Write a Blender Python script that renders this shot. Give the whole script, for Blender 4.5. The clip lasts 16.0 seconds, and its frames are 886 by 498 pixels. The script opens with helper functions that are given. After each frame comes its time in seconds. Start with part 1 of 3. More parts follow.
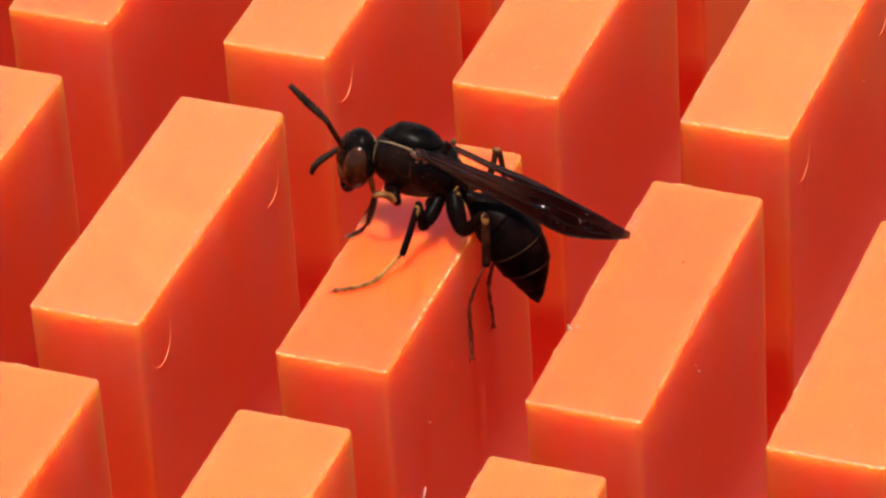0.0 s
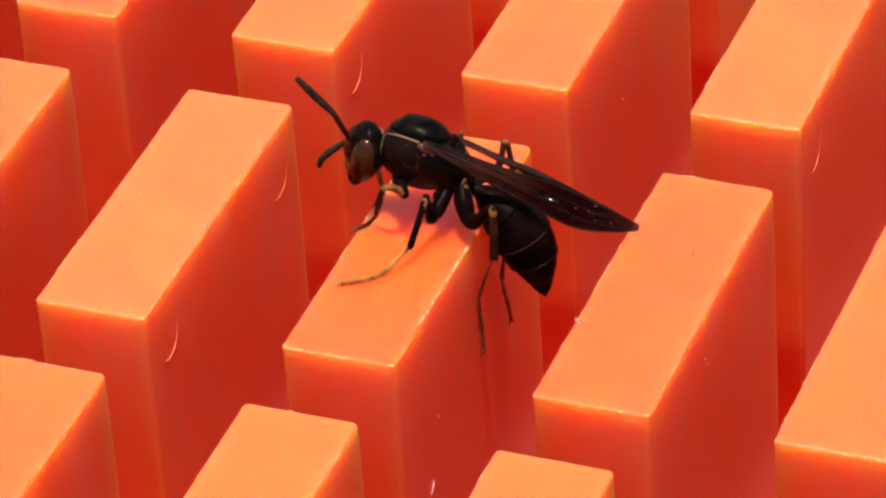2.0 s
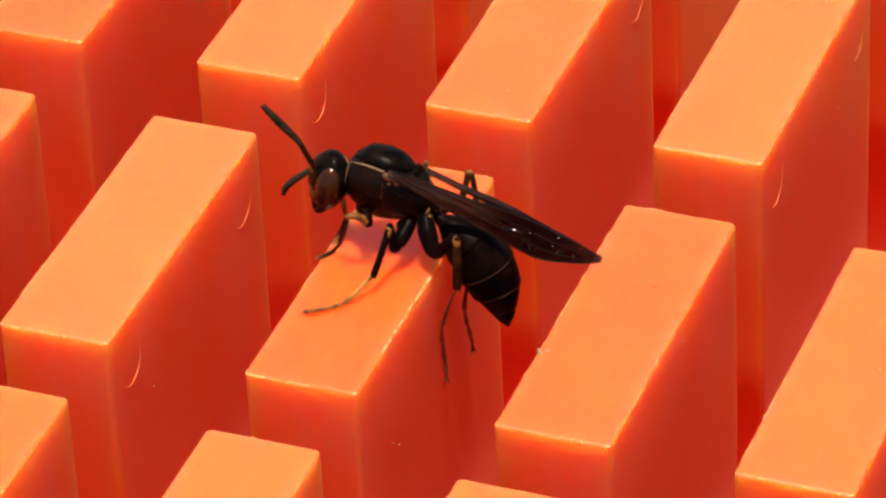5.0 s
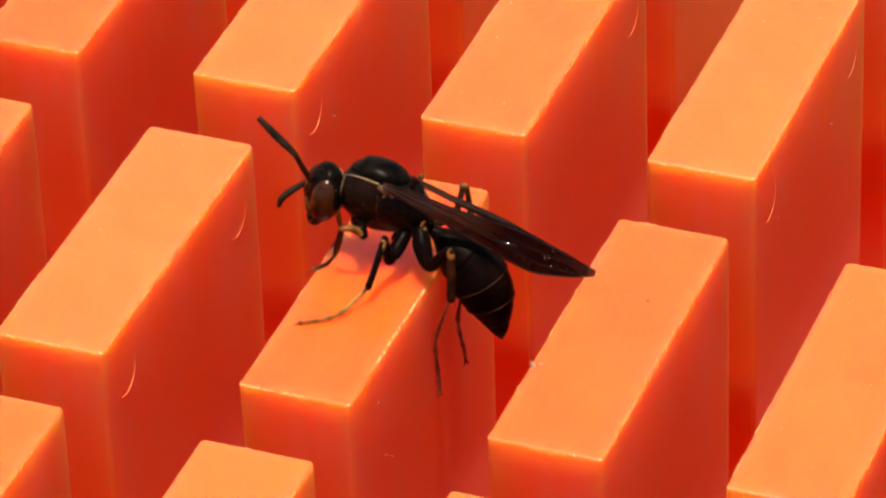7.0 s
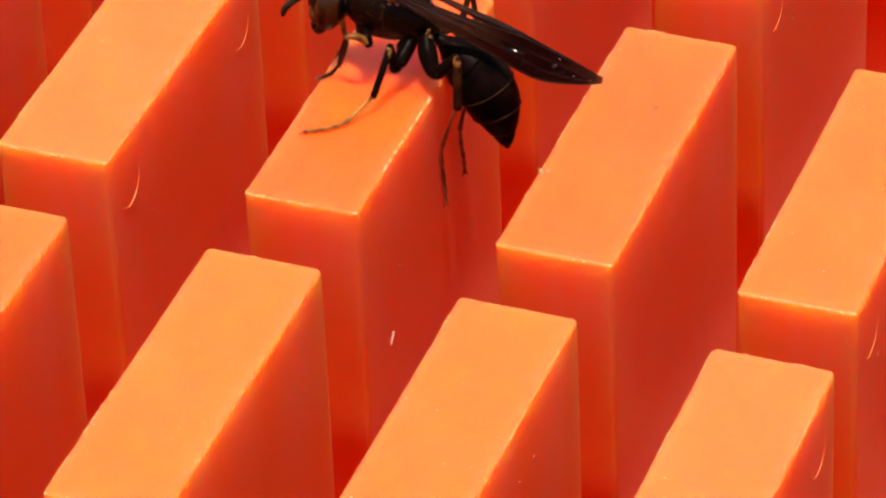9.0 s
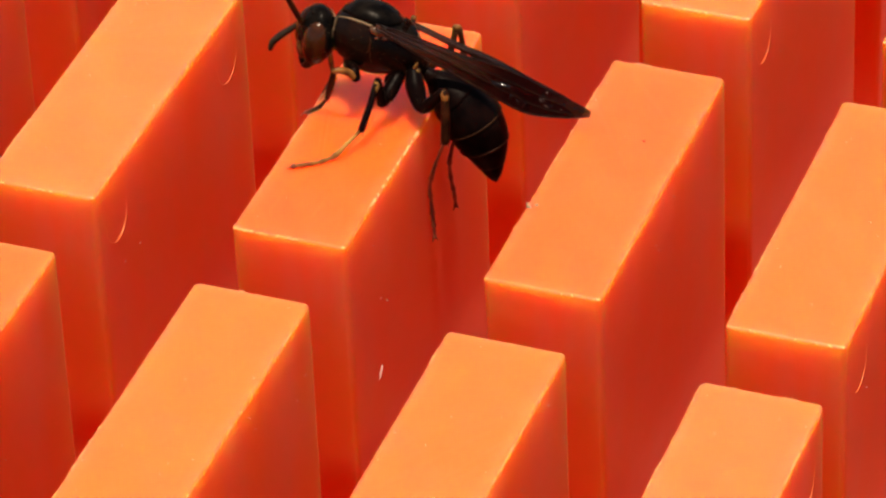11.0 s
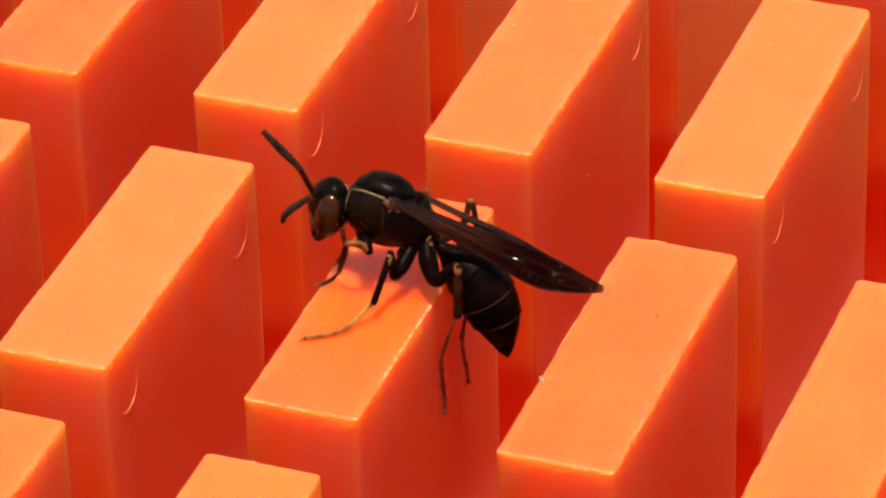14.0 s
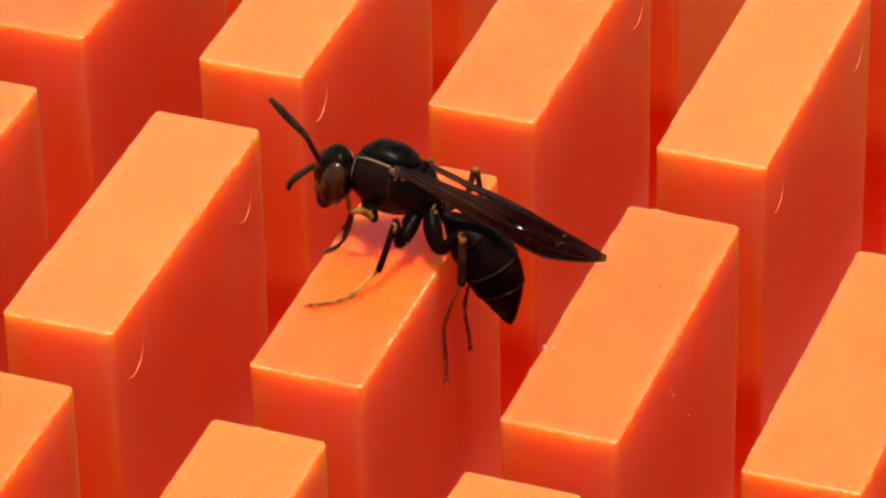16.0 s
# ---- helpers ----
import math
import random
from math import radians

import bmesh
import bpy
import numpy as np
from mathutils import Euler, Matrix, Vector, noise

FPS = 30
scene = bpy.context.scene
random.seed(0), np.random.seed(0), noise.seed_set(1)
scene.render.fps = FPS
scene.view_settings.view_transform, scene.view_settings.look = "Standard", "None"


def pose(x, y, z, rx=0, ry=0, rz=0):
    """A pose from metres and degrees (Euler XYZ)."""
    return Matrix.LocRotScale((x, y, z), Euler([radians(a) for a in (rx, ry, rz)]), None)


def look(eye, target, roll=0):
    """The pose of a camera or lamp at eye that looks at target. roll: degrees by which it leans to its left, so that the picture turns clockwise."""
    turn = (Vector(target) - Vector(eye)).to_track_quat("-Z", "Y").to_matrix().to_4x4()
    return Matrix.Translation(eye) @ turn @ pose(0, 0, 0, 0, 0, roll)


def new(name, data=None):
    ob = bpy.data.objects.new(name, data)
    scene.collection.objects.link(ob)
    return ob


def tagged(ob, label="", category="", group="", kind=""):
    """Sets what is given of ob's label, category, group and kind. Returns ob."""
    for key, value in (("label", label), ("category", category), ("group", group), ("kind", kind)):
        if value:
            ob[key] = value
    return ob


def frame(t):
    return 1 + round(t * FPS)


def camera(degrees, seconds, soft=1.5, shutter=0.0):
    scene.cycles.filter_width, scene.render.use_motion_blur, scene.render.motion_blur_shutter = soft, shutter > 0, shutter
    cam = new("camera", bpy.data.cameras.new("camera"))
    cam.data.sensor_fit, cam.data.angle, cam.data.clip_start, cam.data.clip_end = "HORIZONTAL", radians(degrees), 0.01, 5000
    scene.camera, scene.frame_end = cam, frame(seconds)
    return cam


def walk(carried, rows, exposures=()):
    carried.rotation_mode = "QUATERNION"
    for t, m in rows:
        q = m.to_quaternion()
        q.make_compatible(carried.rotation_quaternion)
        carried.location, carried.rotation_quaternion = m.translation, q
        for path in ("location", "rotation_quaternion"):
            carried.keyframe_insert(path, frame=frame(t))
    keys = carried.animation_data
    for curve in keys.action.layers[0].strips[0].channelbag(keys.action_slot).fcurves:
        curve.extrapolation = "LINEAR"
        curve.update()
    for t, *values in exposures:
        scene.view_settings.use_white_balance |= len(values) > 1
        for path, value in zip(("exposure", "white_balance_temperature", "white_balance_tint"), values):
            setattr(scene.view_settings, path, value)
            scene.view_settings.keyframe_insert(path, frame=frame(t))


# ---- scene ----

# Camera: a hand-held tele lens about 0.4 m from the insect.
cam = camera(10.0, 16.0, soft=2.6)
PATH = [
    (0, pose(0.12753, -0.29535, 0.22945, 54.401, 3.164, 20.502)),
    (0.5, pose(0.12832, -0.29485, 0.22969, 54.306, 3.227, 20.672)),
    (1, pose(0.12901, -0.29347, 0.22893, 54.240, 3.421, 20.552)),
    (1.5, pose(0.12887, -0.29390, 0.22844, 54.496, 3.493, 20.745)),
    (2, pose(0.12915, -0.29291, 0.22818, 54.327, 3.539, 20.782)),
    (2.5, pose(0.12890, -0.29372, 0.22892, 54.476, 3.368, 20.689)),
    (3, pose(0.12902, -0.29382, 0.22826, 54.503, 3.091, 20.848)),
    (3.5, pose(0.12855, -0.29446, 0.22698, 54.571, 2.902, 20.952)),
    (4, pose(0.12815, -0.29369, 0.22864, 54.471, 2.888, 20.793)),
    (4.5, pose(0.12870, -0.29484, 0.22793, 54.692, 2.796, 20.692)),
    (5, pose(0.12814, -0.29465, 0.22894, 54.681, 2.575, 20.673)),
    (7.3, pose(0.12827, -0.29648, 0.23020, 54.870, 2.120, 20.841)),
    (7.5, pose(0.12852, -0.29709, 0.22993, 55.000, 2.153, 20.784)),
    (7.8, pose(0.12806, -0.29654, 0.22811, 54.793, 2.178, 20.743)),
    (7.9, pose(0.12791, -0.29635, 0.22750, 54.758, 2.187, 20.754)),
    (8, pose(0.12776, -0.29617, 0.22689, 54.626, 2.195, 20.679)),
    (8.1, pose(0.12751, -0.29598, 0.22635, 54.419, 2.187, 20.624)),
    (8.2, pose(0.12726, -0.29579, 0.22581, 54.155, 2.178, 20.529)),
    (8.3, pose(0.12701, -0.29560, 0.22528, 53.801, 2.170, 20.404)),
    (8.4, pose(0.12676, -0.29541, 0.22474, 53.435, 2.161, 20.363)),
    (8.5, pose(0.12651, -0.29522, 0.22420, 53.281, 2.153, 20.369)),
    (8.6, pose(0.12644, -0.29554, 0.22425, 53.300, 2.178, 20.409)),
    (8.7, pose(0.12638, -0.29585, 0.22430, 53.294, 2.202, 20.417)),
    (8.8, pose(0.12631, -0.29617, 0.22434, 53.326, 2.227, 20.426)),
    (9, pose(0.12618, -0.29680, 0.22444, 53.306, 2.276, 20.459)),
    (9.1, pose(0.12636, -0.29653, 0.22470, 53.235, 2.277, 20.510)),
    (9.2, pose(0.12654, -0.29626, 0.22495, 53.246, 2.278, 20.507)),
    (9.3, pose(0.12672, -0.29599, 0.22521, 53.295, 2.278, 20.496)),
    (9.4, pose(0.12690, -0.29572, 0.22546, 53.389, 2.279, 20.501)),
    (9.5, pose(0.12708, -0.29545, 0.22572, 53.513, 2.280, 20.452)),
    (9.6, pose(0.12699, -0.29550, 0.22554, 53.575, 2.266, 20.405)),
    (9.7, pose(0.12691, -0.29555, 0.22537, 53.518, 2.253, 20.394)),
    (11.8, pose(0.12523, -0.29658, 0.22373, 53.867, 2.335, 20.131)),
    (11.9, pose(0.12511, -0.29653, 0.22348, 54.287, 2.413, 20.178)),
    (12, pose(0.12499, -0.29647, 0.22323, 54.559, 2.490, 20.170)),
    (12.1, pose(0.12505, -0.29674, 0.22314, 55.009, 2.445, 20.231)),
    (12.2, pose(0.12511, -0.29700, 0.22305, 55.549, 2.400, 20.261)),
    (12.3, pose(0.12516, -0.29727, 0.22296, 55.737, 2.355, 20.244)),
    (12.4, pose(0.12522, -0.29753, 0.22287, 55.739, 2.310, 20.289)),
    (12.5, pose(0.12528, -0.29780, 0.22278, 55.793, 2.265, 20.334)),
    (12.6, pose(0.12514, -0.29822, 0.22254, 55.889, 2.175, 20.347)),
    (12.7, pose(0.12500, -0.29865, 0.22230, 56.067, 2.085, 20.345)),
    (12.8, pose(0.12487, -0.29907, 0.22206, 56.259, 1.994, 20.319)),
    (12.9, pose(0.12473, -0.29950, 0.22182, 56.425, 1.904, 20.301)),
    (13, pose(0.12459, -0.29992, 0.22158, 56.552, 1.814, 20.367)),
    (13.2, pose(0.12452, -0.29942, 0.22147, 56.528, 1.881, 20.459)),
    (13.3, pose(0.12448, -0.29917, 0.22142, 56.490, 1.915, 20.528)),
    (13.5, pose(0.12441, -0.29867, 0.22131, 56.433, 1.982, 20.445)),
    (13.7, pose(0.12424, -0.29854, 0.22095, 56.287, 1.886, 20.379)),
    (14, pose(0.12399, -0.29835, 0.22040, 56.208, 1.743, 20.393)),
    (14.5, pose(0.12401, -0.29798, 0.22119, 55.713, 1.742, 20.279)),
    (15, pose(0.12335, -0.29855, 0.22265, 55.337, 1.552, 20.426)),
    (15.5, pose(0.12321, -0.29967, 0.22446, 55.606, 1.471, 20.563)),
    (16, pose(0.12232, -0.30027, 0.22430, 55.483, 1.216, 20.400)),
]
# the picture's white balance drifts from cool to warm
walk(cam, PATH, [(0, 0.62, 6120, 14), (2, 0.62, 6220, 14), (5, 0.62, 6720, 13), (9, 0.62, 7120, 12), (11.8, 0.54, 7120, 12), (12.2, 0.55, 7120, 12), (12.8, 0.61, 7120, 12), (16, 0.62, 7120, 12)])

# ---- light ----
world = bpy.data.worlds.new("sky")
scene.world = world
world.use_nodes = True
wn = world.node_tree.nodes
sky = wn.new("ShaderNodeTexSky")
sky.sky_type = "NISHITA"
sky.sun_disc = False
SUN_ELEVATION, SUN_AZIMUTH = 85.0, 155.0      # degrees; azimuth from +y towards +x
sky.sun_elevation, sky.sun_rotation = radians(SUN_ELEVATION), radians(SUN_AZIMUTH)
world.node_tree.links.new(sky.outputs[0], wn["Background"].inputs[0])
wn["Background"].inputs[1].default_value = 0.128
sun = new("sun", bpy.data.lights.new("sun", "SUN"))
sun.data.energy, sun.data.angle, sun.data.color = 5.0, radians(0.53), (1.0, 0.95, 0.86)
ce = math.cos(radians(SUN_ELEVATION))
to_sun = Vector((ce * math.sin(radians(SUN_AZIMUTH)), ce * math.cos(radians(SUN_AZIMUTH)), math.sin(radians(SUN_ELEVATION))))
sun.matrix_world = look(to_sun, (0, 0, 0))

# ---- materials ----
MM = 0.001
# the moulded panel, in mm
PITCH_X, PITCH_Y, WIDTH, LENGTH, HEIGHT = 20.0, 38.0, 9.24, 30.36, 48.0


def node_material(name):
    m = bpy.data.materials.new(name)
    m.use_nodes = True
    nt = m.node_tree
    return m, nt, nt.nodes["Principled BSDF"]


def mixed(nt, factor, a, b):
    n = nt.nodes.new("ShaderNodeMix")
    n.data_type = "RGBA"
    nt.links.new(factor, n.inputs[0])
    for socket, c in ((n.inputs[6], a), (n.inputs[7], b)):
        if isinstance(c, tuple):
            socket.default_value = (*c, 1)
        else:
            nt.links.new(c, socket)
    return n.outputs[2]


def noise_of(nt, scale, detail=4.0, stretch=(1, 1, 1), rough=0.55):
    tc = nt.nodes.new("ShaderNodeTexCoord")
    mp = nt.nodes.new("ShaderNodeMapping")
    mp.inputs["Scale"].default_value = stretch
    n = nt.nodes.new("ShaderNodeTexNoise")
    n.inputs["Scale"].default_value, n.inputs["Detail"].default_value, n.inputs["Roughness"].default_value = scale, detail, rough
    nt.links.new(tc.outputs["Object"], mp.inputs[0])
    nt.links.new(mp.outputs[0], n.inputs["Vector"])
    return n.outputs[0]


def ramp(nt, value, a, b):
    n = nt.nodes.new("ShaderNodeMapRange")
    n.inputs[1].default_value, n.inputs[2].default_value = a, b
    nt.links.new(value, n.inputs[0])
    return n.outputs[0]


def maths(nt, op, a, b=None):
    n = nt.nodes.new("ShaderNodeMath")
    n.operation = op
    for socket, v in zip(n.inputs, (a, b)):
        if v is None:
            continue
        if isinstance(v, (int, float)):
            socket.default_value = v
        else:
            nt.links.new(v, socket)
    return n.outputs[0]


def bumped(nt, bsdf, height, strength, distance, before=None):
    n = nt.nodes.new("ShaderNodeBump")
    n.inputs["Strength"].default_value, n.inputs["Distance"].default_value = strength, distance
    nt.links.new(height, n.inputs["Height"])
    if before:
        nt.links.new(before, n.inputs["Normal"])
    nt.links.new(n.outputs[0], bsdf.inputs["Normal"])
    return n.outputs[0]


def plastic():
    """Waxy, translucent orange plastic: light that enters the tops glows out below the edges. The tops are rubbed paler, block by block."""
    m, nt, p = node_material("orange_plastic")
    tc = nt.nodes.new("ShaderNodeTexCoord")
    xyz = nt.nodes.new("ShaderNodeSeparateXYZ")
    nt.links.new(tc.outputs["Object"], xyz.inputs[0])
    rubbed = nt.nodes.new("ShaderNodeAttribute")
    rubbed.attribute_type, rubbed.attribute_name = "OBJECT", "rubbed"
    cloud = ramp(nt, noise_of(nt, 110, 9, (1, 0.6, 1), 0.72), 0.30, 0.70)
    skin = mixed(nt, cloud, (0.93, 0.090, 0.003), (0.94, 0.130, 0.004))
    ripe = nt.nodes.new("ShaderNodeAttribute")
    ripe.attribute_type, ripe.attribute_name = "OBJECT", "ripe"
    skin = mixed(nt, ripe.outputs["Fac"], skin, (0.94, 0.154, 0.002))
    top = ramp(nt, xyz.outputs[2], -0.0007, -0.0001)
    patch = ramp(nt, noise_of(nt, 130, 5), -0.25, 0.85)
    lines = nt.nodes.new("ShaderNodeMapping")
    lines.inputs["Rotation"].default_value, lines.inputs["Scale"].default_value = (0, 0, 0.5), (1, 0.06, 1)
    nt.links.new(tc.outputs["Object"], lines.inputs[0])
    scratch = nt.nodes.new("ShaderNodeTexNoise")
    scratch.inputs["Scale"].default_value, scratch.inputs["Detail"].default_value = 1400, 1
    nt.links.new(lines.outputs[0], scratch.inputs["Vector"])
    scratched = maths(nt, "MULTIPLY", ramp(nt, scratch.outputs[0], 0.70, 0.76), 0.35)
    worn = maths(nt, "MAXIMUM", maths(nt, "MULTIPLY", patch, rubbed.outputs["Fac"]), scratched)
    rub = maths(nt, "MULTIPLY", top, worn)
    skin = mixed(nt, rub, skin, (0.95, 0.190, 0.030))
    # a dull margin of ground-in dirt round the top
    wide = ramp(nt, maths(nt, "ABSOLUTE", xyz.outputs[0]), (WIDTH / 2 - 1.2) * MM, (WIDTH / 2 - 0.15) * MM)
    long = ramp(nt, maths(nt, "ABSOLUTE", xyz.outputs[1]), (LENGTH / 2 - 1.2) * MM, (LENGTH / 2 - 0.15) * MM)
    margin = maths(nt, "MULTIPLY", maths(nt, "MAXIMUM", wide, long), ramp(nt, noise_of(nt, 420, 4), 0.30, 0.75))
    margin = maths(nt, "MULTIPLY", maths(nt, "MULTIPLY", margin, top), 0.6)
    nt.links.new(mixed(nt, margin, skin, (0.62, 0.235, 0.085)), p.inputs["Base Color"])
    # light scatters twice: soon and orange near the surface, far and red inside
    deep = nt.nodes.new("ShaderNodeBsdfPrincipled")
    deep.inputs["Base Color"].default_value = (0.99, 0.070, 0.005, 1)
    for bsdf, radius, scale in ((p, (0.20, 1.0, 0.1), 0.0125), (deep, (1.0, 0.25, 0.08), 0.028)):
        bsdf.inputs["Subsurface Weight"].default_value = 1.0
        bsdf.inputs["Subsurface Anisotropy"].default_value = 0.2
        bsdf.inputs["Subsurface Radius"].default_value = radius
        bsdf.inputs["Subsurface Scale"].default_value = scale
        bsdf.inputs["IOR"].default_value = 1.45
    gloss = maths(nt, "ADD", 0.33, maths(nt, "MULTIPLY", rub, 0.2))
    uneven = bumped(nt, p, noise_of(nt, 150, 2), 0.2, 0.0004)
    nt.links.new(uneven, deep.inputs["Normal"])
    body = nt.nodes.new("ShaderNodeMixShader")
    body.inputs[0].default_value = 0.37
    for k, bsdf in enumerate((p, deep)):
        nt.links.new(gloss, bsdf.inputs["Roughness"])
        nt.links.new(bsdf.outputs[0], body.inputs[1 + k])
    # uneven pale veil: dust streaks, and the sides' pinkish sheen painted into colour
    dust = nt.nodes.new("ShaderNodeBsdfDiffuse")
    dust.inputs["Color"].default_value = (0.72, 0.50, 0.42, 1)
    side_sheen = maths(nt, "ADD", 0.028, maths(nt, "MULTIPLY", ramp(nt, noise_of(nt, 300, 6, (1, 1, 0.3)), 0.40, 0.70), 0.085))
    # mostly left off the tops: only the shaded sides need the lift
    side_sheen = maths(nt, "MULTIPLY", side_sheen, maths(nt, "SUBTRACT", 1.0, maths(nt, "MULTIPLY", top, 0.85)))
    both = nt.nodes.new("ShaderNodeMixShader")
    nt.links.new(side_sheen, both.inputs[0])
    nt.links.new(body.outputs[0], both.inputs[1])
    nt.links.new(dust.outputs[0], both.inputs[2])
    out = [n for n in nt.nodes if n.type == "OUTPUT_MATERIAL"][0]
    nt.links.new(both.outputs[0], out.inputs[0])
    return m


def rubbed_plastic(name, dull, pale):
    """Frayed plastic on the top rims: paler and rough."""
    m, nt, p = node_material(name)
    f = ramp(nt, noise_of(nt, 1500, 3), 0.35, 0.65)
    nt.links.new(mixed(nt, f, dull, pale), p.inputs["Base Color"])
    p.inputs["Roughness"].default_value = 0.4
    return m


def chitin(name, colour, second, rough=0.35, spots=700, gloss=0.2):
    m, nt, p = node_material(name)
    f = ramp(nt, noise_of(nt, spots, 4), 0.38, 0.66)
    nt.links.new(mixed(nt, f, colour, second), p.inputs["Base Color"])
    r = ramp(nt, noise_of(nt, 2500, 3), 0.3, 0.7)
    nt.links.new(maths(nt, "ADD", maths(nt, "MULTIPLY", r, 0.15), rough), p.inputs["Roughness"])
    p.inputs["Specular IOR Level"].default_value = gloss
    p.inputs["Specular Tint"].default_value = (1.0, 0.88, 0.76, 1)
    n1 = bumped(nt, p, noise_of(nt, 1300, 3), 0.3, 0.00010)
    bumped(nt, p, noise_of(nt, 4200, 2), 0.3, 0.00003, n1)
    return m


def wing_material():
    """Smoky membrane: clear brown near the root, purplish black towards the tip, glossy."""
    m, nt, p = node_material("smoky_wing")
    tc = nt.nodes.new("ShaderNodeTexCoord")
    xyz = nt.nodes.new("ShaderNodeSeparateXYZ")
    nt.links.new(tc.outputs["Object"], xyz.inputs[0])
    along = ramp(nt, xyz.outputs[0], 0.002, 0.0105)
    streak = ramp(nt, noise_of(nt, 900, 3, (0.15, 1, 1)), 0.3, 0.7)
    root = mixed(nt, streak, (0.020, 0.006, 0.003), (0.060, 0.018, 0.009))
    tip = mixed(nt, streak, (0.0015, 0.0005, 0.0008), (0.005, 0.0015, 0.002))
    nt.links.new(mixed(nt, along, root, tip), p.inputs["Base Color"])
    clear = maths(nt, "ADD", 0.82, maths(nt, "MULTIPLY", along, 0.172))
    end = ramp(nt, xyz.outputs[0], 0.0160, 0.0172)
    nt.links.new(maths(nt, "SUBTRACT", clear, maths(nt, "MULTIPLY", end, 0.35)), p.inputs["Alpha"])
    p.inputs["Roughness"].default_value = 0.17
    p.inputs["Specular IOR Level"].default_value = 0.22
    p.inputs["Specular Tint"].default_value = (1.0, 0.86, 0.82, 1)
    bumped(nt, p, noise_of(nt, 800, 3, (0.5, 1, 1)), 0.25, 0.00012)
    return m


def ground_material():
    m, nt, p = node_material("dry_grass_ground")
    f = ramp(nt, noise_of(nt, 60, 6), 0.35, 0.7)
    nt.links.new(mixed(nt, f, (0.24, 0.088, 0.006), (0.34, 0.138, 0.010)), p.inputs["Base Color"])
    p.inputs["Roughness"].default_value = 0.9
    bumped(nt, p, noise_of(nt, 300, 5), 0.8, 0.004)
    return m


def low_bounce_plastic():
    """The panel's unseen floor between the blocks, coloured dark to cut red bounce light."""
    m, nt, p = node_material("low_bounce_floor")
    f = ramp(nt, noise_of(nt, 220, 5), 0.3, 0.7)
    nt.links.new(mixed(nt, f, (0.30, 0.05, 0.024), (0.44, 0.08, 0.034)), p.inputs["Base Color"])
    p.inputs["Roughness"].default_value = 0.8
    bumped(nt, p, noise_of(nt, 600, 4), 0.4, 0.0004)
    return m


PLASTIC = plastic()
LOW_BOUNCE = low_bounce_plastic()
FRAYED = rubbed_plastic("frayed_plastic", (0.93, 0.26, 0.05), (0.95, 0.40, 0.13))
# paler than the blocks: the mould marks' edge highlight is painted in
MARK_HIGHLIGHT = rubbed_plastic("mould_mark_highlight", (0.93, 0.19, 0.04), (0.94, 0.27, 0.07))
TORN = rubbed_plastic("torn_plastic", (0.93, 0.36, 0.12), (0.95, 0.58, 0.30))
BLACK = chitin("black_chitin", (0.0016, 0.0012, 0.0010), (0.006, 0.0040, 0.0026), 0.20, gloss=0.022)
BROWN_BLACK = chitin("brown_black_chitin", (0.0014, 0.0006, 0.0005), (0.0055, 0.0017, 0.0011), 0.30, gloss=0.025)
SIDE_BROWN = chitin("brown_side_chitin", (0.0022, 0.0012, 0.0008), (0.010, 0.0038, 0.0018), 0.26, 450, gloss=0.06)
EYE = chitin("brown_eye", (0.012, 0.0034, 0.0010), (0.060, 0.0165, 0.0035), 0.09, 260, 0.18)
FACE = chitin("brown_face", (0.020, 0.007, 0.002), (0.060, 0.020, 0.005), 0.2, 500, 0.25)
TAWNY = chitin("tawny_leg", (0.060, 0.022, 0.005), (0.30, 0.140, 0.028), 0.28, 900, 0.08)
LEG_BROWN = chitin("brown_leg", (0.006, 0.0020, 0.0008), (0.038, 0.0100, 0.003), 0.28, 800, 0.05)
ANTENNA = chitin("dull_brown_antenna", (0.006, 0.004, 0.0022), (0.026, 0.0165, 0.009), 0.4, 1500, 0.06)
TEGULA = chitin("brown_wing_base", (0.035, 0.013, 0.005), (0.13, 0.060, 0.026), 0.15, 900, 0.4)
AMBER = chitin("amber_knee", (0.065, 0.022, 0.005), (0.22, 0.080, 0.015), 0.3, 900, 0.1)
HIND_FOOT = chitin("red_brown_foot", (0.10, 0.020, 0.010), (0.30, 0.070, 0.028), 0.4, 800, 0.1)
DARK_FOOT = chitin("dark_red_foot", (0.050, 0.010, 0.006), (0.17, 0.036, 0.014), 0.35, 800)
BAND = chitin("dull_yellow_band", (0.10, 0.058, 0.026), (0.26, 0.16, 0.075), 0.4)
DIM_BAND = chitin("dim_brown_band", (0.014, 0.005, 0.002), (0.034, 0.012, 0.004), 0.45, gloss=0.05)
WING = wing_material()
PALE = chitin("pale_dust", (0.6, 0.42, 0.34), (0.85, 0.66, 0.54), 0.2)
VEIN = chitin("brown_vein", (0.005, 0.002, 0.001), (0.022, 0.008, 0.004), 0.25, gloss=0.1)
GROUND = ground_material()


# ---- mesh helpers (millimetres) ----
def part(name, bm, material, parent=None, label="", smooth=True):
    me = bpy.data.meshes.new(name)
    for v in bm.verts:
        v.co *= MM
    bmesh.ops.recalc_face_normals(bm, faces=bm.faces)
    for f in bm.faces:
        f.smooth = smooth
    bm.to_mesh(me)
    bm.free()
    me.materials.append(material)
    ob = new(name, me)
    ob.parent = parent
    if label:
        tagged(ob, label)
    return ob


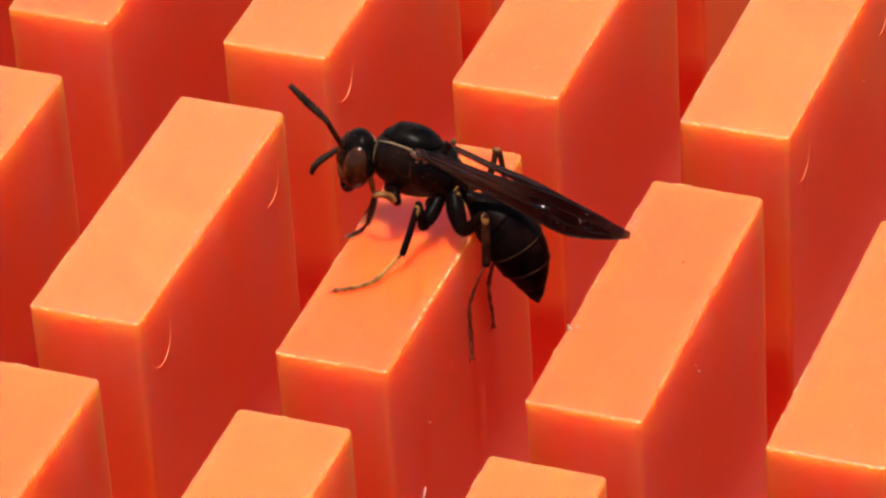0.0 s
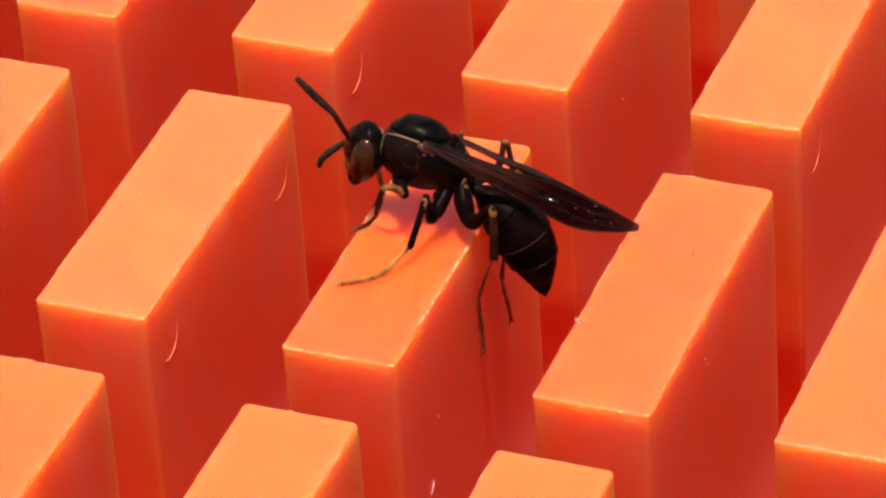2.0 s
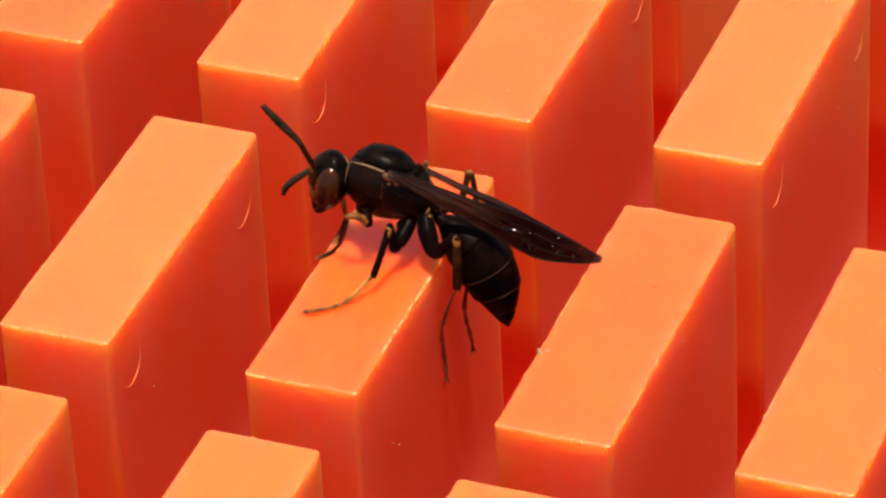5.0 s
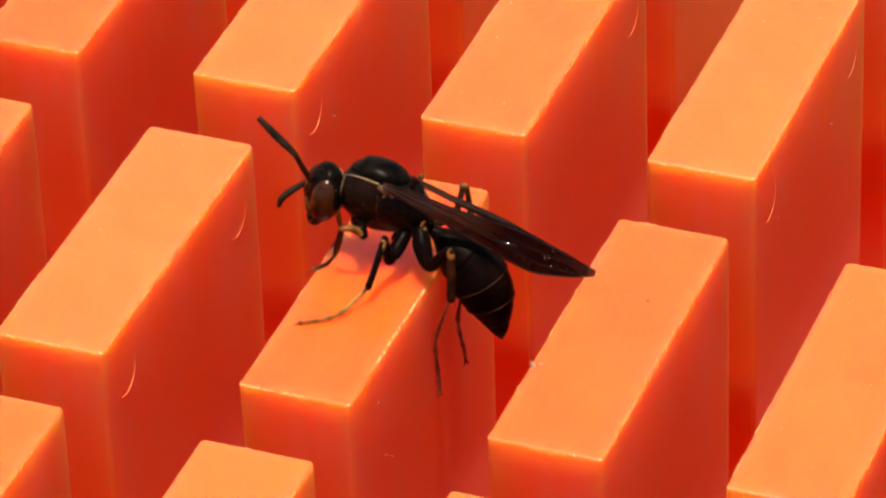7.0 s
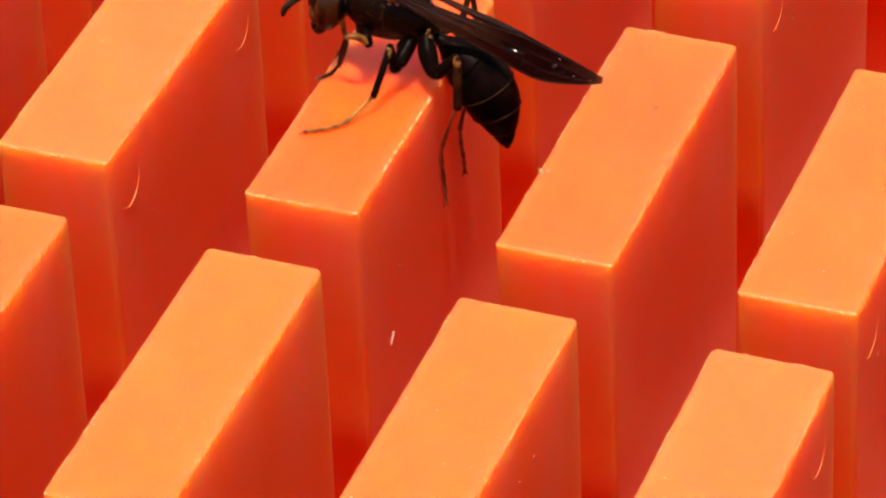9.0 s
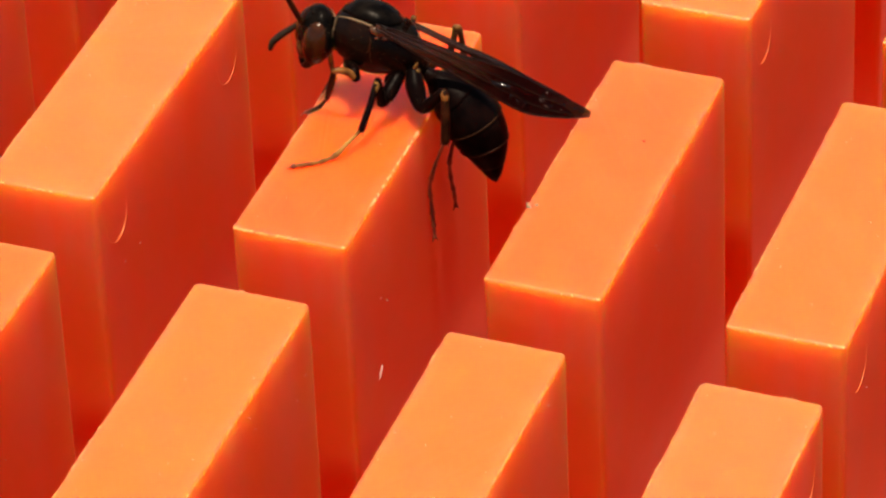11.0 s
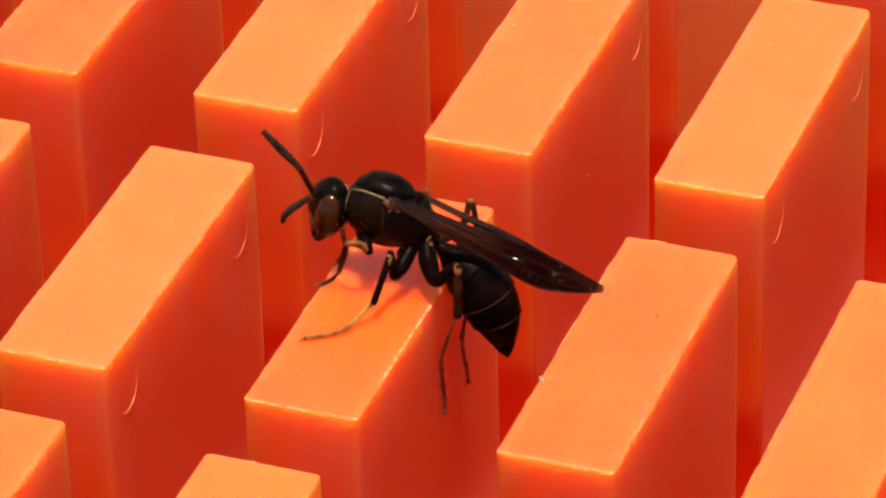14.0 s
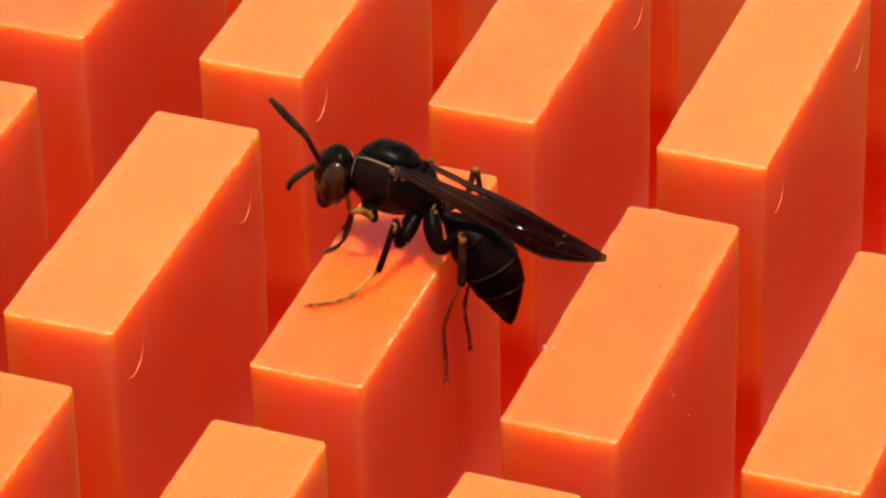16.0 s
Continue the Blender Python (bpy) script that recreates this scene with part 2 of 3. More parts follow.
def spline(points, n):
    """n places along a smooth curve through the points (any number of columns)."""
    pts = [np.array(p, float) for p in points]
    if len(pts) == 2:
        return [pts[0] + (pts[1] - pts[0]) * i / (n - 1) for i in range(n)]
    out = []
    for i in range(n):
        s = i / (n - 1) * (len(pts) - 1)
        k = min(int(s), len(pts) - 2)
        u = s - k
        a, b, c, d = pts[max(k - 1, 0)], pts[k], pts[k + 1], pts[min(k + 2, len(pts) - 1)]
        out.append(0.5 * (2 * b + (c - a) * u + (2 * a - 5 * b + 4 * c - d) * u * u + (3 * b - a - 3 * c + d) * u ** 3))
    return out


def loft(bm, rows, sides=16, up=(0, 0, 1)):
    """A closed skin round rows of (x, y, z, half width, half height)."""
    rings, count = [], len(rows)
    for i, r in enumerate(rows):
        a, b = Vector(rows[max(i - 1, 0)][:3]), Vector(rows[min(i + 1, count - 1)][:3])
        t = (b - a).normalized()
        side = t.cross(Vector(up)).normalized()
        high = side.cross(t).normalized()
        c = Vector(r[:3])
        rings.append([bm.verts.new(c + side * (math.cos(2 * math.pi * k / sides) * r[3]) + high * (math.sin(2 * math.pi * k / sides) * r[4]))
                      for k in range(sides)])
    for a, b in zip(rings, rings[1:]):
        for k in range(sides):
            bm.faces.new((a[k], a[(k + 1) % sides], b[(k + 1) % sides], b[k]))
    bm.faces.new(rings[0])
    bm.faces.new(rings[-1])
    return bm


def tube(bm, points, sides=10, n=None):
    """A round limb through points (x, y, z, radius)."""
    n = n or max(6, 5 * len(points))
    up = (0.31, 0.83, 0.46)
    return loft(bm, [(*p[:3], p[3], p[3]) for p in spline(points, n)], sides, up)


def ball(bm, centre, axes, subdivisions=4):
    """An ellipsoid; axes are three vectors, half the size each."""
    m = Matrix((axes[0], axes[1], axes[2])).transposed().to_4x4()
    bmesh.ops.create_icosphere(bm, subdivisions=subdivisions, radius=1, matrix=Matrix.Translation(centre) @ m)
    return bm


# ---- ground ----
bm = bmesh.new()
bmesh.ops.create_grid(bm, x_segments=40, y_segments=40, size=20000)
for v in bm.verts:
    v.co.z = -52.0
tagged(part("ground", bm, GROUND), "dry yellow grass ground under the plastic panel", "ground", kind="structure")

# ---- moulded panel with blocks ----
panel = tagged(new("plastic_panel"), "orange translucent plastic panel with rows of upright rectangular blocks", "plastic panel")


def block_mesh(seed):
    """One upright block with rounded corners and a slightly worn top rim; its origin is the middle of its top."""
    bm = bmesh.new()
    hx, hy, r, seg = WIDTH / 2, LENGTH / 2, 0.5, 4
    outline = []
    for cx, cy, a0 in ((hx - r, hy - r, 0), (-hx + r, hy - r, 90), (-hx + r, -hy + r, 180), (hx - r, -hy + r, 270)):
        for k in range(seg + 1):
            a = radians(a0 + 90 * k / seg)
            outline.append((cx, cy, math.cos(a), math.sin(a), r))
    dense = []
    for a, b in zip(outline, outline[1:] + outline[:1]):
        pa = (a[0] + a[2] * r, a[1] + a[3] * r)
        pb = (b[0] + b[2] * r, b[1] + b[3] * r)
        steps = max(1, round(math.dist(pa, pb) / 0.45))
        for k in range(steps):
            u = k / steps
            dense.append((pa[0] + (pb[0] - pa[0]) * u, pa[1] + (pb[1] - pa[1]) * u, a[2] + (b[2] - a[2]) * u, a[3] + (b[3] - a[3]) * u))
    off = Vector((seed * 13.7, seed * 5.1, 0))
    rings = []
    rim = 0.28
    levels = [(-HEIGHT, 0.25), (-20, 0.1), (-6, 0.02), (-1.2, 0), (-rim, 0)] + \
        [(-rim + rim * math.sin(radians(a)), rim * (1 - math.cos(radians(a)))) for a in (15, 30, 45, 60, 75, 90)]
    for z, inset in levels:
        ring = []
        for x, y, nx, ny in dense:
            wear = noise.noise(Vector((x * 0.9, y * 0.9, 0)) + off) + 0.6 * noise.noise(Vector((x * 2.7, y * 2.7, 3)) + off)
            worn = 0.05 * wear if z > -0.6 else 0
            spike = 0.14 * max(0, noise.noise(Vector((x * 1.7, y * 1.7, 9)) + off) - 0.25) if -0.4 < z < -0.06 else 0
            i = inset + (abs(worn) if z > -0.45 else 0) - spike
            ring.append(bm.verts.new((x - nx * i, y - ny * i, z + (worn * 0.5 if z > -0.45 else 0))))
        rings.append(ring)
    n = len(dense)
    for a, b in zip(rings, rings[1:]):
        for k in range(n):
            bm.faces.new((a[k], a[(k + 1) % n], b[(k + 1) % n], b[k]))
    bm.faces.new(rings[-1])
    bm.faces.new(rings[0])
    me = bpy.data.meshes.new("block")
    for v in bm.verts:
        v.co *= MM
    bmesh.ops.recalc_face_normals(bm, faces=bm.faces)
    for f in bm.faces:
        f.smooth = len(f.verts) == 4
    bm.to_mesh(me)
    bm.free()
    me.materials.append(PLASTIC)
    return me


block_meshes = [block_mesh(s) for s in range(7)]
# small moulding errors of single blocks: column, row: dx, dy, dz in mm
SHIFT = {(0, 0): (-0.45, 0, 0.05), (1, 0): (0.14, -0.14, -0.06), (2, 0): (0.4, -0.28, -0.32), (3, 0): (-0.72, -0.45, -0.37),
         (0, 1): (-0.07, 0.2, 0.26), (1, 1): (0.24, 0.16, 0.03), (2, 1): (-0.08, 0, -0.1), (-1, 1): (0.28, 0.28, 0.13),
         (0, -1): (-0.25, 0.22, 0.4), (1, -1): (0.22, 0.28, 0.08), (2, -1): (0.25, 0.28, 0.04), (3, -1): (-0.17, 0.06, 0.03), (-1, 0): (-0.16, 0, 0.07)}
# how far single tops are rubbed pale
RUBBED = {(0, 0): 0.9, (1, 0): 0.0, (2, 0): 0.2, (3, 0): 0.45, (0, 1): 0.8, (1, 1): 0.5, (2, 1): 0.85, (-1, 1): 0.25,
          (0, -1): 0.35, (1, -1): 0.5, (2, -1): 0.5, (3, -1): 1.0, (-1, 0): 0.7}

# how yellow single blocks have turned
RIPE = {(0, 0): 0.35, (1, 0): 0.1, (2, 0): 0.15, (3, 0): 0.55, (0, 1): 0.3, (1, 1): 0.2, (2, 1): 0.4, (-1, 1): 0.0,
        (0, -1): 0.5, (1, -1): 1.0, (2, -1): 0.85, (3, -1): 0.2, (-1, 0): 0.3}


def fringe(seed):
    """Short frayed burrs along the top rim of a block, worst on one long edge."""
    rnd = random.Random(100 + seed)
    bm = bmesh.new()
    hx, hy = WIDTH / 2 - 0.08, LENGTH / 2 - 0.08
    for k in range(15):
        side = rnd.choices(("x+", "x-", "y-", "y+"), (7, 4, 4, 1))[0]
        size = rnd.uniform(0.25, 0.8) if rnd.random() < 0.62 else rnd.uniform(1.0, 4.5)
        at = rnd.uniform(-0.95, 0.95)
        pts, n = [], max(4, int(size / 0.22))
        for q in range(n):
            w = (q / (n - 1) - 0.5) * size
            wob = rnd.uniform(-0.05, 0.05)
            r = rnd.uniform(0.02, 0.06) * (0.35 if q in (0, n - 1) else 1)
            if side[0] == "x":
                pts.append(((hx if side[1] == "+" else -hx) + wob, at * hy * 0.97 + w, -0.08 + wob, r))
            else:
                pts.append((at * hx * 0.9 + w * 0.4, (hy if side[1] == "+" else -hy) + wob, -0.08 + wob, r))
        loft(bm, [(*p[:3], p[3], p[3]) for p in pts], 6, (0.2, 0.3, 0.9))
    for sx in (1, -1):           # the two front corners
        c = Vector((sx * (hx - 0.16), -hy + 0.16, -0.10))
        ball(bm, c, ((0.16, 0.03, 0), (0, 0.13, 0), (0, 0, 0.07)), 2)
    bm.normal_update()
    me = bpy.data.meshes.new("frayed_rim")
    for v in bm.verts:
        v.co *= MM
    bmesh.ops.recalc_face_normals(bm, faces=bm.faces)
    for f in bm.faces:
        f.smooth = True
    bm.to_mesh(me)
    bm.free()
    me.materials.append(FRAYED)
    return me


def mould_lip(weight):
    """The raised, uneven lower lip of a round mould mark, paler for its highlight."""
    pts, rough = [], random.Random(int(weight * 1000))
    for k in range(15):
        a = radians(-185 + 200 * k / 14)
        thick = 0.008 + weight * math.sin(math.pi * min(1, (k + 0.5) / 15)) ** 1.6 * rough.uniform(0.45, 1.35)
        pts.append((0.0, 1.95 * math.cos(a), 2.2 * math.sin(a), thick, thick))
    bm = loft(bmesh.new(), pts, 8, (1, 0, 0))
    me = bpy.data.meshes.new("mould_mark")
    for v in bm.verts:
        v.co *= MM
    bmesh.ops.recalc_face_normals(bm, faces=bm.faces)
    for f in bm.faces:
        f.smooth = True
    bm.to_mesh(me)
    bm.free()
    me.materials.append(MARK_HIGHLIGHT)
    return me


def torn_edge():
    """A long ragged burr, torn white, along the side of one block's top."""
    rnd = random.Random(77)
    bm = bmesh.new()
    y = -9.5
    while y < 1.6:
        size = rnd.uniform(0.35, 1.5)
        n = max(4, int(size / 0.13))
        pts = []
        for q in range(n):
            r = rnd.uniform(0.02, 0.085) * (0.4 if q in (0, n - 1) else 1)
            pts.append((WIDTH / 2 - 0.10 + rnd.uniform(-0.09, 0.05), y + size * q / (n - 1), -0.06 + rnd.uniform(-0.05, 0.06), r, r))
        loft(bm, pts, 6, (0.2, 0.3, 0.9))
        y += size + (rnd.uniform(0.02, 0.2) if rnd.random() < 0.7 else rnd.uniform(0.4, 0.9))
    return bm


LIPS = {-1: mould_lip(0.045), 1: mould_lip(0.015)}
# mould marks that stand out: column, row: which ends (-1 front, 1 back)
MARKS = {(0, 0): (-1, 1), (0, 1): (-1, 1), (2, 1): (-1, 1), (1, 1): (1,), (3, -1): (1,), (3, 0): (-1,), (-1, 1): (1,), (2, -1): (-1,), (4, 0): (-1, 1)}
fringes = [fringe(k) for k in range(7)]
rnd = random.Random(4)
for j in range(-3, 3):
    for i in range(-4, 8):
        dx, dy, dz = SHIFT.get((i, j), (rnd.uniform(-0.2, 0.2), rnd.uniform(-0.2, 0.2), rnd.uniform(-0.15, 0.15)))
        b = new("block", block_meshes[(i * 3 + j * 5) % 7])
        b.parent = panel
        b["rubbed"] = RUBBED.get((i, j), rnd.uniform(0.2, 0.9))
        b["ripe"] = RIPE.get((i, j), rnd.uniform(0.0, 0.6))
        fr = tagged(new("frayed_rim", fringes[(i * 2 + j * 3) % 7]), "pale frayed plastic rim")
        fr.parent = b
        if (i, j) == (1, 0):
            part("torn_edge", torn_edge(), TORN, b, "white torn plastic edge")
        for end in MARKS.get((i, j), ()):
            lip = new("mould_mark", LIPS[end if (i, j) in ((0, 0), (0, 1)) else 1])
            lip.parent = b
            lip.matrix_basis = pose((WIDTH / 2 - 0.01) * MM, (end * 10.9 - 0.35 + 0.35 * end) * MM, -4.05 * MM)
        b.matrix_basis = pose(((i - 1) * PITCH_X + dx) * MM, (j * PITCH_Y + dy) * MM, dz * MM)
# unseen floor, dark so that little red light bounces up the gaps
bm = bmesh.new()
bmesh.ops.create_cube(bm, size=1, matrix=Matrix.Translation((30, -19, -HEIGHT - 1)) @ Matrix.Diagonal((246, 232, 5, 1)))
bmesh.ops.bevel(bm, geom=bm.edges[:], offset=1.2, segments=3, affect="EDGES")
part("base", bm, LOW_BOUNCE, panel, "unseen orange plastic floor, dark to cut bounce light", smooth=False)

# ---- the wasp ----
wasp = tagged(new("wasp"), "dark paper wasp with smoky folded wings standing on an orange block", "wasp")

# the body stands low over the block; the legs lean with it
BACK = Vector((-0.636, 1.463, -1.10))


def low(*p):
    """A place on the body, let down towards the far side; what follows the third number is kept."""
    return (*(Vector(p[:3]) + BACK), *p[3:])


def lean(p, much=0.2):
    """The same for a leg: the higher, the further; feet stay where they stand."""
    return (*(Vector(p[:3]) + BACK * (max(0.0, p[2]) * much)), *p[3:])


# thorax: a humped barrel; rows of x, y, z, half width, half height
THORAX = [(-2.75, 3, 7.0, 0.7, 0.8), (-2.3, 3, 6.95, 1.55, 1.65), (-1.5, 3, 6.8, 2.05, 2.4), (-0.5, 3, 6.65, 2.35, 2.8), (0.6, 3, 6.3, 2.4, 2.9),
          (1.7, 3, 5.9, 2.25, 2.6), (2.7, 3, 5.4, 1.95, 2.1), (3.6, 3, 4.7, 1.5, 1.55), (4.3, 3, 4.05, 0.75, 0.8)]
thorax_rows = spline([low(*r) for r in THORAX], 40)


def thorax_point(s, angle, lift=0.0):
    """A place on the thorax: s from neck to waist, angle from the near side (0) over the back (90)."""
    r = thorax_rows[min(39, int(round(s * 39)))]
    a, b = thorax_rows[max(0, int(round(s * 39)) - 1)], thorax_rows[min(39, int(round(s * 39)) + 1)]
    t = Vector(b[:3] - a[:3]).normalized()
    near = Vector((0, -1, 0))
    high = Vector((0, 1, 0)).cross(t) * -1
    if high.z < 0:
        high = -high
    c, h = math.cos(radians(angle)), math.sin(radians(angle))
    return Vector(r[:3]) + near * (c * (r[3] + lift)) + high * (h * (r[4] + lift))


thorax = part("thorax", loft(bmesh.new(), [tuple(r) for r in thorax_rows], 32), SIDE_BROWN, wasp, "black thorax with a faint pale collar line")
bm = tube(bmesh.new(), [(*thorax_point(0.10 + 0.36 * u, 62 - 12 * u - 16 * u * (1 - u), 0.05), 0.035 + 0.055 * u) for u in (0, 0.25, 0.5, 0.75, 1)])
part("collar_line", bm, BAND, thorax)
bm = tube(bmesh.new(), [(*thorax_point(0.10, a, 0.03), 0.035) for a in (-10, 20, 45, 62)])
part("collar_line", bm, BAND, thorax)
bm = tube(bmesh.new(), [(*thorax_point(0.775, a, 0.06), 0.085) for a in (52, 65, 78, 90, 110, 130)])
part("back_line", bm, BAND, thorax)
bm = bmesh.new()
ball(bm, thorax_point(0.515, 45, 0.06), ((0.52, 0, -0.14), (0, 0.30, 0), (0, 0, 0.36)))
part("wing_base", bm, TEGULA, thorax)


def plate(s0, s1, low, high, lift, pinch=0.0):
    """A shield that lies on the back, from s0 to s1 and over the angles low to high; pinch narrows its front."""
    bm = bmesh.new()
    n, w = 14, 12
    skins = []
    for up in (lift, -0.15):
        g = []
        for i in range(n + 1):
            u = i / n
            edge = math.sin(math.pi * u) ** 0.35 if 0 < u < 1 else 0.12
            mid, half = (low + high) / 2, (high - low) / 2 * edge * (1 - pinch * (1 - u))
            g.append([bm.verts.new(thorax_point(s0 + (s1 - s0) * u, mid + half * (2 * c / w - 1), up * (1 - abs(2 * c / w - 1) ** 6 * 0.6 if up > 0 else 1))) for c in range(w + 1)])
        skins.append(g)
        for i in range(n):
            for c in range(w):
                bm.faces.new((g[i][c], g[i + 1][c], g[i + 1][c + 1], g[i][c + 1]))
    t, l = skins
    rim_t = [r[0] for r in t] + t[-1][1:] + [r[w] for r in t[::-1]][1:] + t[0][::-1][1:-1]
    rim_l = [r[0] for r in l] + l[-1][1:] + [r[w] for r in l[::-1]][1:] + l[0][::-1][1:-1]
    for k in range(len(rim_t)):
        q = (k + 1) % len(rim_t)
        bm.faces.new((rim_t[k], rim_t[q], rim_l[q], rim_l[k]))
    return bm


part("back_shield", plate(0.125, 0.63, 48, 132, 0.24, 0.30), BLACK, thorax)
part("rear_shield", plate(0.64, 0.765, 44, 136, 0.26), BLACK, thorax)
for at, size in (((0.565, 46), 0.26), ((0.60, 42), 0.22), ((0.545, 36), 0.18), ((0.585, 52), 0.17), ((0.63, 47), 0.16)):
    bm = ball(bmesh.new(), thorax_point(at[0], at[1], 0.05), ((size, 0, -0.1 * size), (0, size * 0.6, 0), (0.3 * size, 0, size * 0.7)), 3)
    part("wing_joint", bm, TEGULA, thorax)
for at, angle in ((0.505, 20), (0.535, 6)):
    bm = tube(bmesh.new(), [(*thorax_point(at + 0.02 * q, angle - 12 * q, 0.09), 0.055) for q in (-1, 0, 1)], 8, 8)
    part("side_ridge", bm, LEG_BROWN, thorax)
bm = bmesh.new()
ball(bm, thorax_point(0.66, 88, -0.35), ((0.75, 0, -0.3), (0, 1.2, 0), (0.1, 0, 0.5)))
part("scutellum", bm, BLACK, thorax)
bm = ball(bmesh.new(), (3.86, 2.8, 4.5), ((0.18, 0, 0.1), (0, 0.16, 0), (0.1, 0, 0.34)), 3)
ball(bm, (3.98, 2.8, 4.0), ((0.22, 0, 0), (0, 0.2, 0), (0, 0, 0.28)), 3)
part("waist_valve", bm, TAWNY, thorax)
for y, z in ((1.7, 3.5), (4.3, 3.5)):
    bm = bmesh.new()
    ball(bm, low(2.4, y, z), ((0.75, 0, 0), (0, 0.6, 0), (0, 0, 0.7)))
    part("hip", bm, BROWN_BLACK, thorax)
bm = bmesh.new()
ball(bm, low(-1.2, 2.4, 4.6), ((0.7, 0, 0), (0, 0.9, 0), (0, 0, 0.9)))
part("hip", bm, BLACK, thorax)

# head
forward, crown = Vector((-0.70, -0.52, 0.20)).normalized(), Vector((0.19, 0.165, 0.97))
crown = (crown - forward * crown.dot(forward)).normalized()
across = forward.cross(crown).normalized()
if across.y > 0:
    across = -across            # towards the near side
HEAD = Vector(low(-4.13, 2.6, 6.1))
bm = ball(bmesh.new(), HEAD, (forward * 1.5, across * 2.05, crown * 2.5))
for v in bm.verts:               # narrower towards the mouth
    d = v.co - HEAD
    h = d.dot(crown) / 2.5
    if h < 0:
        v.co -= across * (d.dot(across) * 0.35 * h * h)
head = part("head", bm, BLACK, wasp, "black head with brown eyes and face")
for s in (1, -1):
    bm = ball(bmesh.new(), HEAD + across * (1.06 * s) + forward * 0.30 - crown * 0.12, (forward * 1.16, across * 1.04, crown * 1.95))
    part("eye", bm, EYE, head, "glossy dark brown compound eye")
bm = ball(bmesh.new(), HEAD + forward * 0.72 - crown * 1.0, (forward * 0.78, across * 1.05, crown * 1.2))
part("face_plate", bm, FACE, head)
for s in (1, -1):
    bm = tube(bmesh.new(), [(*(HEAD + across * (0.95 * s) - crown * 1.75 + forward * 0.4), 0.42), (*(HEAD + across * (0.6 * s) - crown * 2.4 + forward * 0.65), 0.34),
                            (*(HEAD + across * (0.1 * s) - crown * 2.75 + forward * 0.85), 0.12)])
    part("jaw", bm, LEG_BROWN, head)
bm = tube(bmesh.new(), [(*(HEAD - forward * 1.0 + across * (1.45 * math.cos(radians(a))) + crown * (1.9 * math.sin(radians(a)))), 0.045) for a in (-50, -20, 10, 40, 70, 100, 130)])
part("rear_rim", bm, BAND, head)
for a, c in ((0, 0.3), (0.3, 0.0), (-0.3, 0.0)):
    bm = ball(bmesh.new(), HEAD + crown * (2.05 + c * 0.2) + across * a + forward * (0.72 - c), (forward * 0.19, across * 0.19, crown * 0.19), 3)
    part("ocellus", bm, BLACK, head)


def antenna(points, split):
    points = [low(*p) for p in points]
    a = tube(bmesh.new(), points[:split + 1], 10)
    base = part("antenna", a, LEG_BROWN, wasp, "dark jointed antenna")
    rows = spline(points[split:], 45)
    bm = bmesh.new()
    tube_rows = []
    for k, r in enumerate(rows):
        ring = 1.0 - (0.14 if k % 4 == 0 else 0)
        tube_rows.append((*r[:3], r[3] * ring, r[3] * ring))
    loft(bm, tube_rows, 10, (0.3, 0.8, 0.5))
    part("flagellum", bm, ANTENNA, base)
    return base


near_antenna = antenna([(-5.1, 1.95, 7.35, 0.20), (-5.45, 1.6, 8.6, 0.23), (-5.84, 1.2, 10.0, 0.22), (-6.2, 1.15, 10.5, 0.27), (-7.4, 1.05, 11.75, 0.33), (-8.73, 1.0, 13.16, 0.22)], 2)
far_antenna = antenna([(-5.35, 2.9, 6.8, 0.18), (-5.95, 2.95, 6.4, 0.22), (-6.5, 2.8, 5.95, 0.26), (-7.2, 2.5, 5.45, 0.30), (-7.8, 2.2, 4.85, 0.28), (-8.0, 2.0, 4.2, 0.17)], 1)

# abdomen: a drop-shaped body of overlapping rings that hangs over the block's side
ABDOMEN = [(4.2, 3, 4.05, 0.45, 0.45), (4.9, 3, 3.75, 0.6, 0.6), (5.7, 3, 3.2, 1.25, 1.2), (6.7, 3, 2.3, 1.95, 1.9), (7.8, 3, 1.15, 2.4, 2.3), (8.65, 3, -0.25, 2.4, 2.35),
           (9.3, 3, -1.9, 1.95, 1.95), (9.7, 3, -3.5, 1.15, 1.2), (9.95, 3, -4.7, 0.55, 0.6), (10.08, 3, -5.35, 0.1, 0.1)]
abdomen_rows = spline([low(*r) for r in ABDOMEN], 81)
abdomen = part("abdomen", loft(bmesh.new(), [tuple(r) for r in abdomen_rows[:14]], 28), BROWN_BLACK, wasp, "dark brown ringed abdomen with thin dull yellow bands")
CUTS = (12, 30, 43, 53, 63, 72, 80)
for k, (a, b) in enumerate(zip(CUTS, CUTS[1:])):
    rows = []
    for n in range(a - 2, b + 1):
        r = abdomen_rows[max(0, n)]
        u = (n - a + 2) / (b - a + 2)
        grow = 0.955 + 0.05 * u
        rows.append((*r[:3], r[3] * grow, r[4] * grow))
    r = abdomen_rows[b]
    rows.append((*r[:3], r[3] * 0.93, r[4] * 0.93))
    seg = part("ring", loft(bmesh.new(), rows, 28), BROWN_BLACK, abdomen)
    if k in (1, 2):
        edge = [(*abdomen_rows[b - 1 + d][:3], abdomen_rows[b - 1][3] * g, abdomen_rows[b - 1][4] * g) for d, g in ((0, 0.99), (0, 1.012), (1, 1.014), (1, 0.99))]
        edge[1] = (*(abdomen_rows[b - 1][:3] + 0.04 * (abdomen_rows[b][:3] - abdomen_rows[b - 1][:3])), *edge[1][3:])
        edge[2] = (*(abdomen_rows[b - 1][:3] + 0.6 * (abdomen_rows[b][:3] - abdomen_rows[b - 1][:3])), *edge[2][3:])
        part("band", loft(bmesh.new(), edge, 28), DIM_BAND if k == 1 else LEG_BROWN, seg)


